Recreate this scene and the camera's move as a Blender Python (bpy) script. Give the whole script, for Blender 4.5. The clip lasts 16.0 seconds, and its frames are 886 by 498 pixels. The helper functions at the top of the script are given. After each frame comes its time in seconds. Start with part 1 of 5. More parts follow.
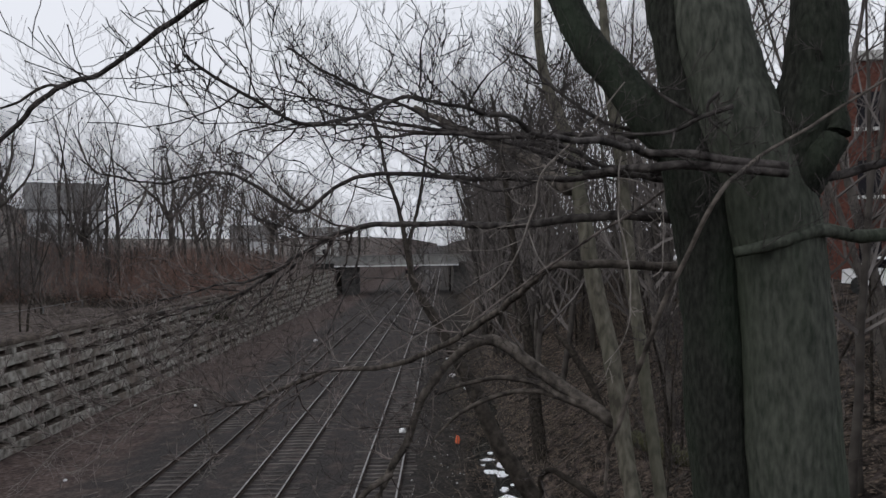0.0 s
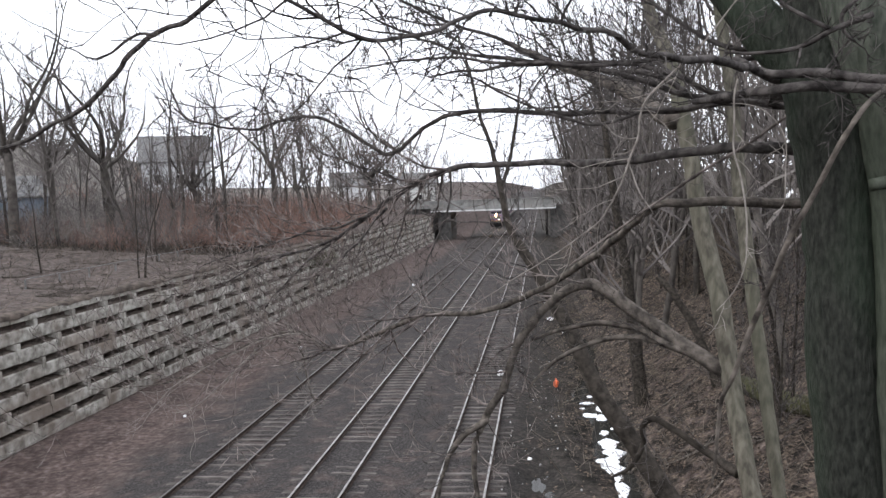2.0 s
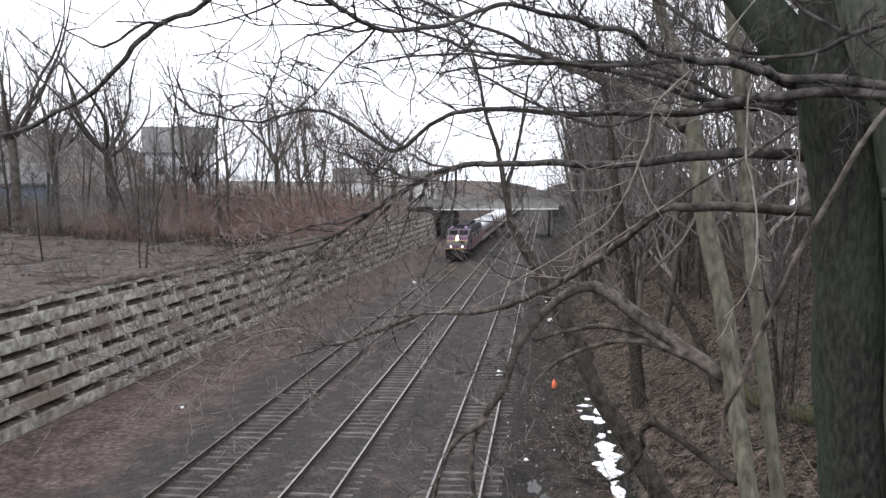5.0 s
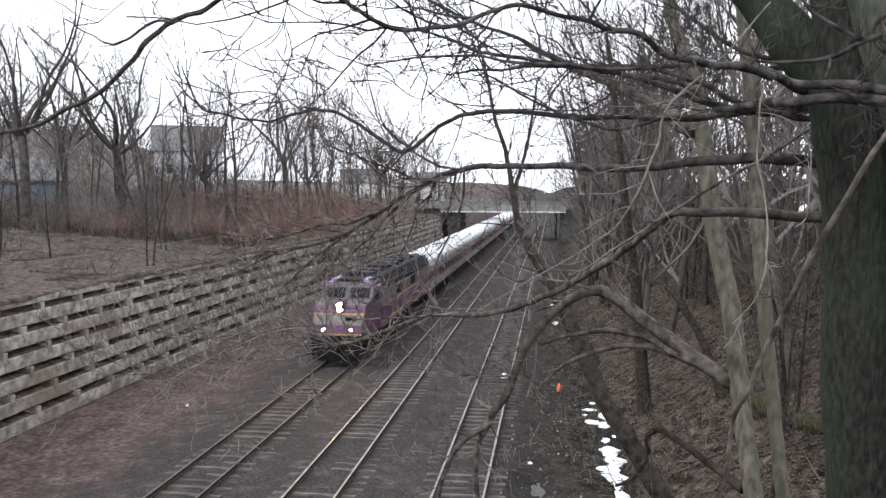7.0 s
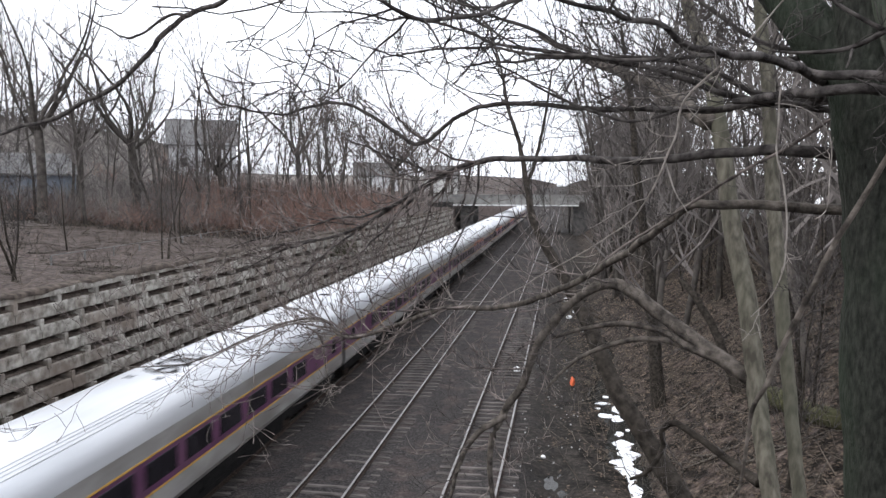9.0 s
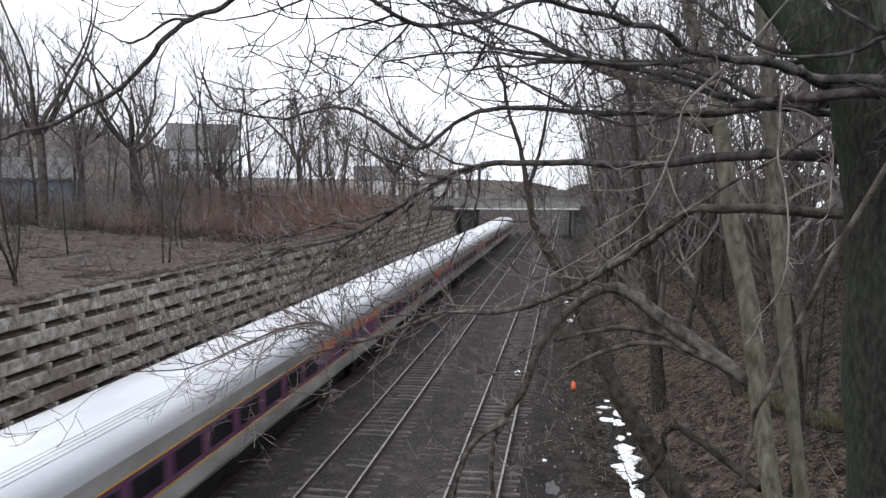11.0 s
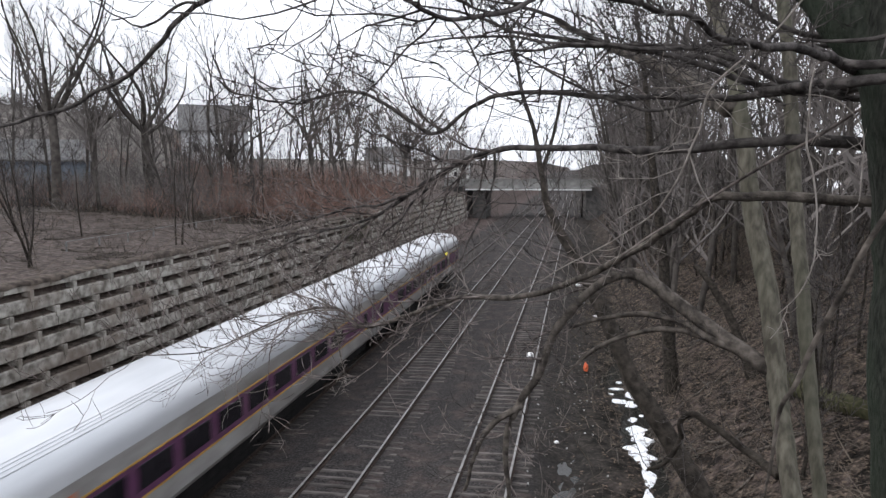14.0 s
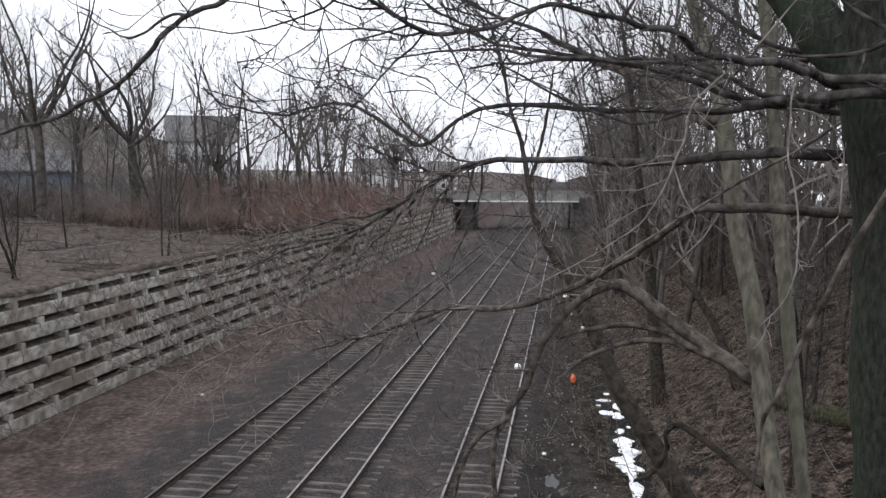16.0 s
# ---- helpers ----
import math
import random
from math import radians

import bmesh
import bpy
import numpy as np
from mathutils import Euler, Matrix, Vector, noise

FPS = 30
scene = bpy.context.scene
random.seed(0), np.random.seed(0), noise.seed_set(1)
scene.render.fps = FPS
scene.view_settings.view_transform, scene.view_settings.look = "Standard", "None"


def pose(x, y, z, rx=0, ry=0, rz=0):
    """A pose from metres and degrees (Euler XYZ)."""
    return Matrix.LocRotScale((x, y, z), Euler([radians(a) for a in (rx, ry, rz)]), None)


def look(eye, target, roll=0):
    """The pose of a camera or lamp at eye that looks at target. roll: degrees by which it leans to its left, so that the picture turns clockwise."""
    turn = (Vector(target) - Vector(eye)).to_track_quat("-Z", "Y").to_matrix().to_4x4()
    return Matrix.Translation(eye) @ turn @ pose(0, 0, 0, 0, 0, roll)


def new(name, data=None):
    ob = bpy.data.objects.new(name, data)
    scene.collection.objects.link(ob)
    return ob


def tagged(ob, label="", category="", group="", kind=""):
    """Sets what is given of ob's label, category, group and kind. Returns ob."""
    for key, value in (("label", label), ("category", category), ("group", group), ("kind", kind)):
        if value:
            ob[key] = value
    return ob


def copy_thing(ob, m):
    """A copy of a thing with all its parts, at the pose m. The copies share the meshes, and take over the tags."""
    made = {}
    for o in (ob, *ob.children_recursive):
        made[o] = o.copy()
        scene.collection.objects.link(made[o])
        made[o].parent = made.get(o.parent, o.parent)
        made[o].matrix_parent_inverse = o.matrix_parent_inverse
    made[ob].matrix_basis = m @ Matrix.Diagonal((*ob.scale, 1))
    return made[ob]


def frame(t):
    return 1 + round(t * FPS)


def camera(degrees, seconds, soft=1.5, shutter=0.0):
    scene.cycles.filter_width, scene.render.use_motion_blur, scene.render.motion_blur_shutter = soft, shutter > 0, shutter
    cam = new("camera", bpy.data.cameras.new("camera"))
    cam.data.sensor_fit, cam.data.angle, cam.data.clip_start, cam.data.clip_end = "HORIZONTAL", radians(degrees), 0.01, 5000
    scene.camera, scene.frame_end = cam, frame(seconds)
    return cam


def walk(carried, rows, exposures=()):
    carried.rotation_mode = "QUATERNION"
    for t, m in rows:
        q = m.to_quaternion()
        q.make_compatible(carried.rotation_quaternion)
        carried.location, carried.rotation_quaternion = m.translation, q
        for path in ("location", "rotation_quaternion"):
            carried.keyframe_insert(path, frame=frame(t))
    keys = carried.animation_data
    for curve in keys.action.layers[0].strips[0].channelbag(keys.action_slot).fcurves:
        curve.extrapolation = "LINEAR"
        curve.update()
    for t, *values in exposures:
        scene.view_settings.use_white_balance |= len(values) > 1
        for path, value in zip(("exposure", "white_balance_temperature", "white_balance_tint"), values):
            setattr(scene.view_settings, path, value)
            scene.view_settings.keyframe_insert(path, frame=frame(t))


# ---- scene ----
# ---- camera ----
cam = camera(61.0, 16.0, soft=1.45, shutter=0.4)
PATH = [
    (0, look((0.022, -0.354, 8.935), (-0.029, 19.645, 8.825), -0.97)),
    (0.5, look((0.036, -0.247, 8.937), (-0.598, 19.732, 8.294), -2.35)),
    (1, look((0.064, -0.153, 8.926), (-1.600, 19.731, 7.571), -3.82)),
    (1.5, look((0.043, -0.113, 8.911), (-2.610, 19.632, 7.149), -1.49)),
    (2, look((0.038, -0.106, 8.912), (-2.600, 19.661, 7.392), -2.16)),
    (2.5, look((0.040, -0.117, 8.914), (-2.466, 19.673, 7.475), -2.42)),
    (3, look((0.036, -0.097, 8.911), (-2.398, 19.697, 7.395), -1.50)),
    (3.5, look((0.026, -0.076, 8.909), (-2.457, 19.705, 7.316), -0.90)),
    (4, look((0.020, -0.067, 8.911), (-2.557, 19.706, 7.373), -0.78)),
    (6.5, look((0.010, -0.055, 8.907), (-2.801, 19.680, 7.284), -0.28)),
    (7, look((0.007, -0.049, 8.908), (-2.839, 19.689, 7.391), 0.13)),
    (7.5, look((-0.000, -0.049, 8.906), (-2.966, 19.672, 7.395), 0.42)),
    (8, look((-0.004, -0.055, 8.905), (-3.081, 19.647, 7.369), 0.23)),
    (8.5, look((-0.006, -0.060, 8.907), (-3.157, 19.633, 7.402), -0.09)),
    (9, look((-0.010, -0.050, 8.902), (-3.189, 19.623, 7.212), 0.08)),
    (11.5, look((-0.013, -0.045, 8.911), (-3.242, 19.629, 7.332), -0.09)),
    (12, look((-0.017, -0.047, 8.927), (-3.300, 19.604, 7.180), -0.30)),
    (12.5, look((-0.020, -0.042, 8.943), (-3.059, 19.644, 7.152), -0.10)),
    (13, look((-0.033, -0.011, 8.951), (-3.067, 19.676, 7.159), 0.11)),
    (13.5, look((-0.056, 0.036, 8.951), (-3.236, 19.674, 6.892), -0.06)),
    (14, look((-0.055, 0.016, 8.948), (-3.543, 19.597, 6.846), -0.12)),
    (14.5, look((-0.054, 0.018, 8.948), (-3.507, 19.605, 6.838), -0.29)),
    (15, look((-0.053, 0.011, 8.947), (-3.460, 19.607, 6.846), -0.08)),
    (15.5, look((-0.054, 0.023, 8.947), (-3.357, 19.650, 6.972), 0.09)),
    (16, look((-0.049, -0.007, 8.948), (-3.219, 19.658, 7.149), 0.02)),
]
EXPOSURES = [(0.0, -1.52), (0.5, -1.28), (0.9, -1.0), (1.25, -0.4), (1.5, -0.17), (4.0, -0.15), (9.0, -0.3), (12.0, -0.56), (16.0, -0.61)]
walk(cam, PATH, EXPOSURES)

# ---- sky and light: an even overcast ----
world = bpy.data.worlds.new("overcast_sky")
scene.world = world
world.use_nodes = True
wn, wl = world.node_tree.nodes, world.node_tree.links
wn.clear()
sky = wn.new("ShaderNodeTexSky")
sky.sky_type = "NISHITA"
sky.sun_disc = False
sky.sun_elevation, sky.sun_rotation = radians(39), radians(246)
sky.dust_density, sky.air_density = 4.0, 1.0
grey = wn.new("ShaderNodeHueSaturation")
grey.inputs["Saturation"].default_value = 0.12
cloud = wn.new("ShaderNodeMix")
cloud.data_type = "RGBA"
cloud.inputs["Factor"].default_value = 0.8
cloud.inputs["B"].default_value = (10.3, 10.65, 11.6, 1)
back = wn.new("ShaderNodeBackground")
back.inputs["Strength"].default_value = 0.26
wout = wn.new("ShaderNodeOutputWorld")
wl.new(sky.outputs["Color"], grey.inputs["Color"])
wl.new(grey.outputs["Color"], cloud.inputs["A"])
wl.new(cloud.outputs["Result"], back.inputs["Color"])
wl.new(back.outputs["Background"], wout.inputs["Surface"])
sun_data = bpy.data.lights.new("sun", "SUN")
sun_data.energy, sun_data.angle, sun_data.color = 1.5, radians(28), (1.0, 0.97, 0.93)
sun = new("sun", sun_data)
sun.matrix_basis = look((0, 0, 60), (36, 16, 60 - 32))


# ---- materials ----
def mat(name, a, b, scale=4.0, rough=0.85, metal=0.0, bump=0.0, bump_scale=30.0, stretch=(1, 1, 1), third=None, third_scale=0.6,
        third_amount=0.5, per_object=0.0, coords="Object", lo=0.35, hi=0.68):
    """Two tones in noise, a third in broad patches, fine relief."""
    m = bpy.data.materials.new(name)
    m.use_nodes = True
    n, l = m.node_tree.nodes, m.node_tree.links
    bsdf = n["Principled BSDF"]
    bsdf.inputs["Roughness"].default_value, bsdf.inputs["Metallic"].default_value = rough, metal
    if rough >= 0.8:
        bsdf.inputs["Specular IOR Level"].default_value = 0.12
    tc = n.new("ShaderNodeTexCoord")
    mp = n.new("ShaderNodeMapping")
    mp.inputs["Scale"].default_value = stretch
    if coords == "World":
        l.new(n.new("ShaderNodeNewGeometry").outputs["Position"], mp.inputs["Vector"])
    else:
        l.new(tc.outputs[coords], mp.inputs["Vector"])
    tex = n.new("ShaderNodeTexNoise")
    tex.inputs["Scale"].default_value, tex.inputs["Detail"].default_value = scale, 6
    l.new(mp.outputs["Vector"], tex.inputs["Vector"])
    ramp = n.new("ShaderNodeValToRGB")
    ramp.color_ramp.elements[0].position, ramp.color_ramp.elements[1].position = lo, hi
    ramp.color_ramp.elements[0].color, ramp.color_ramp.elements[1].color = (*a, 1), (*b, 1)
    l.new(tex.outputs["Fac"], ramp.inputs["Fac"])
    out = ramp.outputs["Color"]
    if third:
        patch = n.new("ShaderNodeTexNoise")
        patch.inputs["Scale"].default_value, patch.inputs["Detail"].default_value = third_scale, 5
        l.new(mp.outputs["Vector"], patch.inputs["Vector"])
        pr = n.new("ShaderNodeValToRGB")
        pr.color_ramp.elements[0].position, pr.color_ramp.elements[1].position = 0.46, 0.64
        pr.color_ramp.elements[1].color = (third_amount,) * 3 + (1,)
        l.new(patch.outputs["Fac"], pr.inputs["Fac"])
        mix = n.new("ShaderNodeMix")
        mix.data_type = "RGBA"
        mix.inputs["B"].default_value = (*third, 1)
        l.new(pr.outputs["Color"], mix.inputs["Factor"])
        l.new(out, mix.inputs["A"])
        out = mix.outputs["Result"]
    if per_object:
        info = n.new("ShaderNodeObjectInfo")
        span = n.new("ShaderNodeMapRange")
        span.inputs["To Min"].default_value, span.inputs["To Max"].default_value = 1 - per_object, 1 + per_object
        l.new(info.outputs["Random"], span.inputs["Value"])
        hsv = n.new("ShaderNodeHueSaturation")
        l.new(span.outputs["Result"], hsv.inputs["Value"])
        l.new(out, hsv.inputs["Color"])
        out = hsv.outputs["Color"]
    l.new(out, bsdf.inputs["Base Color"])
    if bump:
        bt = n.new("ShaderNodeTexNoise")
        bt.inputs["Scale"].default_value, bt.inputs["Detail"].default_value = bump_scale, 5
        l.new(mp.outputs["Vector"], bt.inputs["Vector"])
        bp = n.new("ShaderNodeBump")
        bp.inputs["Strength"].default_value, bp.inputs["Distance"].default_value = bump, 0.03
        l.new(bt.outputs["Fac"], bp.inputs["Height"])
        l.new(bp.outputs["Normal"], bsdf.inputs["Normal"])
    return m


def glow(name, color, strength):
    m = bpy.data.materials.new(name)
    m.use_nodes = True
    b = m.node_tree.nodes["Principled BSDF"]
    b.inputs["Base Color"].default_value = (*color, 1)
    b.inputs["Emission Color"].default_value, b.inputs["Emission Strength"].default_value = (*color, 1), strength
    return m


BARK_GREEN = mat("bark_grey_green", (0.024, 0.0285, 0.0225), (0.1, 0.104, 0.088), 34, 0.9, bump=0.7, bump_scale=26, stretch=(1, 1, 0.3),
                 third=(0.04, 0.052, 0.034), third_scale=1.6, third_amount=0.6, lo=0.28, hi=0.8)
BARK_DARK = mat("bark_dark", (0.0095, 0.0102, 0.0086), (0.042, 0.0442, 0.037), 46, 0.92, bump=0.9, bump_scale=44, stretch=(1, 1, 0.35),
                third=(0.032, 0.046, 0.03), third_scale=2.0, third_amount=0.6, lo=0.3, hi=0.8)
BARK_BROWN = mat("bark_brown", (0.0153, 0.01275, 0.01071), (0.05355, 0.0459, 0.03876), 9, 0.92, bump=0.7, bump_scale=40)
BARK_TAN = mat("bark_tan", (0.05625, 0.05125, 0.04125), (0.1475, 0.1375, 0.11), 20, 0.9, bump=0.5, bump_scale=30, stretch=(1, 1, 0.3),
               third=(0.078, 0.08, 0.058), third_scale=2.2, third_amount=0.5)
TWIG = mat("twig_bark", (0.018, 0.0158, 0.0152), (0.1, 0.09, 0.086), 14, 0.85, bump=0.4, bump_scale=60)
UNDER = mat("undergrowth_stems", (0.04752, 0.03907, 0.03274), (0.169, 0.1426, 0.1183), 0.8, 0.95)
NOSE = mat("weathered_mauve", (0.062, 0.05084, 0.05704), (0.1147, 0.0992, 0.1042), 3, 0.55, third=(0.075, 0.028, 0.068), third_scale=1.5, third_amount=0.7)
# Pale lilac puts the sky's reflection on the cab roof slopes into colour.
SKY_LILAC = mat("lilac_sky_sheen", (0.30, 0.185, 0.36), (0.40, 0.27, 0.45), 2, 0.5)
LOCO_SIDE = mat("weathered_mauve_grey", (0.095, 0.078, 0.088), (0.165, 0.14, 0.152), 2, 0.5, third=(0.1, 0.045, 0.075), third_scale=0.9)
TWIG_PALE = mat("pale_twig", (0.13, 0.115, 0.105), (0.27, 0.245, 0.225), 18, 0.85)
# Lighter grey than TWIG: light from above is put into this colour.
TWIG_LIT = mat("top_lit_grey_twig", (0.035, 0.029, 0.027), (0.235, 0.2, 0.187), 9, 0.85)
BRANCH_MID = mat("grey_brown_branch", (0.03, 0.026, 0.023), (0.145, 0.126, 0.11), 11, 0.9, bump=0.5, bump_scale=50)
FAR_BARK = mat("far_bark", (0.04125, 0.0363, 0.033), (0.099, 0.0891, 0.08085), 2, 0.95, per_object=0.3)
FAR_TWIG = mat("far_twigs", (0.072, 0.064, 0.061), (0.16, 0.145, 0.138), 0.5, 0.95, per_object=0.25)
BRUSH = mat("brush_stems", (0.09, 0.082, 0.078), (0.235, 0.215, 0.205), 0.35, 0.95, per_object=0.5)
BRUSH_RED = mat("red_brown_brush", (0.112, 0.071, 0.059), (0.275, 0.178, 0.147), 0.5, 0.95, per_object=0.35)
STEEL = mat("rail_head_steel", (0.17, 0.16, 0.155), (0.30, 0.29, 0.285), 3, 0.5, 0.5)
DULL_STEEL = mat("dull_rail_head", (0.05, 0.044, 0.042), (0.11, 0.1, 0.096), 3, 0.6, 0.3)
RUST = mat("rusty_rail", (0.03, 0.023, 0.02), (0.07, 0.052, 0.044), 8, 0.85, bump=0.3)
TIE = mat("weathered_tie", (0.036, 0.032, 0.03), (0.11, 0.098, 0.092), 6, 0.92, bump=0.5, bump_scale=18, stretch=(0.25, 1, 1), per_object=0.3)
CRIB = mat("crib_concrete", (0.13, 0.12, 0.105), (0.42, 0.405, 0.37), 2.8, 0.9, bump=0.6, bump_scale=14, third=(0.18, 0.148, 0.125), third_scale=0.5,
           third_amount=0.85, per_object=0.14, coords="World", lo=0.34, hi=0.66)
SHELF_SOIL = mat("shelf_soil", (0.032, 0.026, 0.022), (0.115, 0.094, 0.08), 3.0, 0.95, bump=0.6, bump_scale=20, coords="World")
CONCRETE = mat("bridge_concrete", (0.17, 0.17, 0.165), (0.30, 0.30, 0.29), 1.2, 0.9, third=(0.18, 0.17, 0.16), third_scale=0.3, third_amount=0.6)
PALE_STEEL = mat("pale_girder_paint", (0.55, 0.56, 0.56), (0.72, 0.72, 0.72), 1.0, 0.7)
DARK_CONCRETE = mat("dark_pier_concrete", (0.05, 0.05, 0.05), (0.11, 0.105, 0.10), 1.5, 0.9)
FENCE = mat("fence_wire", (0.12, 0.12, 0.12), (0.2, 0.2, 0.2), 4, 0.7, 0.4)
LEAF = mat("fallen_leaves", (0.07, 0.053, 0.041), (0.24, 0.19, 0.15), 1.1, 0.9, coords="Generated")
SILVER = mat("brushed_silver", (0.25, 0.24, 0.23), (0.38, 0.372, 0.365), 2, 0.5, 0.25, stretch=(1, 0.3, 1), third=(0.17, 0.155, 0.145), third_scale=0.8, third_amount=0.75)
ROOF_WHITE = mat("pale_coach_roof", (0.432, 0.45, 0.477), (0.558, 0.5715, 0.594), 1.2, 0.36, 0.15, stretch=(1, 0.2, 1), third=(0.342, 0.3465, 0.36), third_scale=0.5, third_amount=0.5)
PURPLE = mat("purple_stripe", (0.07, 0.022, 0.062), (0.125, 0.043, 0.105), 2, 0.4, third=(0.11, 0.055, 0.085), third_scale=0.7)
YELLOW = mat("yellow_stripe", (0.38, 0.22, 0.04), (0.5, 0.3, 0.06), 3, 0.5)
ORANGE = mat("orange_panel", (0.4, 0.1, 0.04), (0.56, 0.165, 0.07), 2, 0.5, third=(0.30, 0.09, 0.10), third_scale=1.3, third_amount=0.6)
BLACK = mat("black_grime", (0.006, 0.006, 0.0065), (0.02, 0.019, 0.019), 5, 0.85, bump=0.2)
ROOF_BLACK = mat("loco_roof_black", (0.006, 0.006, 0.009), (0.018, 0.018, 0.025), 2, 0.8, bump=0.15)
GLASS = mat("dark_window_glass", (0.008, 0.007, 0.01), (0.02, 0.018, 0.022), 1, 0.2)
GLASS.node_tree.nodes["Principled BSDF"].inputs["Specular IOR Level"].default_value = 0.1
OLIVE_GREY = mat("weathered_olive_grey", (0.075, 0.07, 0.062), (0.15, 0.142, 0.128), 3, 0.55, third=(0.12, 0.09, 0.085), third_scale=1.2)
GREY = mat("grey_paint", (0.24, 0.235, 0.24), (0.36, 0.355, 0.36), 2, 0.5, third=(0.17, 0.15, 0.15), third_scale=1.0)
FAN_GREY = mat("sooty_fan_grille", (0.02, 0.02, 0.024), (0.055, 0.055, 0.062), 4, 0.8)
LAMP = glow("headlight_glow", (1.0, 0.62, 0.2), 1500.0)
# Added warm emission that imitates the halo around the headlights.
HALO = glow("headlight_halo", (1.0, 0.6, 0.2), 4.0)
DITCH = glow("ditch_light_glow", (1.0, 0.86, 0.62), 22.0)
MARKER = glow("marker_glow", (1.0, 0.78, 0.1), 1.6)
HOUSE_WHITE = mat("white_siding", (0.576, 0.5856, 0.6048), (0.7104, 0.72, 0.7296), 3, 0.7, stretch=(0.1, 0.1, 8))
SHINGLE = mat("grey_shingle", (0.1144, 0.1144, 0.1196), (0.208, 0.2028, 0.1976), 3, 0.9)
BRICK = mat("red_brick", (0.085, 0.035, 0.0275), (0.145, 0.065, 0.05), 6, 0.9, third=(0.07, 0.04, 0.035), third_scale=0.5)
TRIM = mat("pale_trim", (0.5, 0.5, 0.48), (0.66, 0.66, 0.64), 4, 0.7)
BLUE_GREY = mat("blue_grey_boards", (0.14, 0.17, 0.21), (0.23, 0.26, 0.31), 2, 0.8)
CAR_WHITE = mat("white_car_paint", (0.72, 0.73, 0.75), (0.82, 0.82, 0.83), 1, 0.25)
RUBBER = mat("tyre_rubber", (0.02, 0.02, 0.02), (0.04, 0.04, 0.04), 5, 0.8)
LITTER = mat("white_litter", (0.72, 0.73, 0.75), (0.85, 0.85, 0.86), 3, 0.6)
ORANGE_LITTER = mat("orange_plastic", (0.75, 0.13, 0.05), (0.85, 0.2, 0.08), 3, 0.5)
MOSS = mat("mossy_bark", (0.025, 0.026, 0.014), (0.062, 0.06, 0.033), 6, 0.95, bump=0.6, bump_scale=25)
CHIP = mat("pale_chips", (0.1, 0.095, 0.09), (0.42, 0.42, 0.42), 1.5, 0.85)
GUARD = mat("guard_rail_metal", (0.5, 0.51, 0.52), (0.68, 0.69, 0.7), 3, 0.5, 0.5)

water_mat = bpy.data.materials.new("still_ditch_water")
water_mat.use_nodes = True
_b = water_mat.node_tree.nodes["Principled BSDF"]
_b.inputs["Base Color"].default_value = (0.02, 0.02, 0.018, 1)
_b.inputs["Roughness"].default_value, _b.inputs["IOR"].default_value = 0.06, 1.33
_b.inputs["Specular IOR Level"].default_value = 0.3
_wt = water_mat.node_tree.nodes.new("ShaderNodeTexNoise")
_wt.inputs["Scale"].default_value = 3.0
_wb = water_mat.node_tree.nodes.new("ShaderNodeBump")
_wb.inputs["Strength"].default_value, _wb.inputs["Distance"].default_value = 0.05, 0.02
water_mat.node_tree.links.new(_wt.outputs["Fac"], _wb.inputs["Height"])
water_mat.node_tree.links.new(_wb.outputs["Normal"], _b.inputs["Normal"])


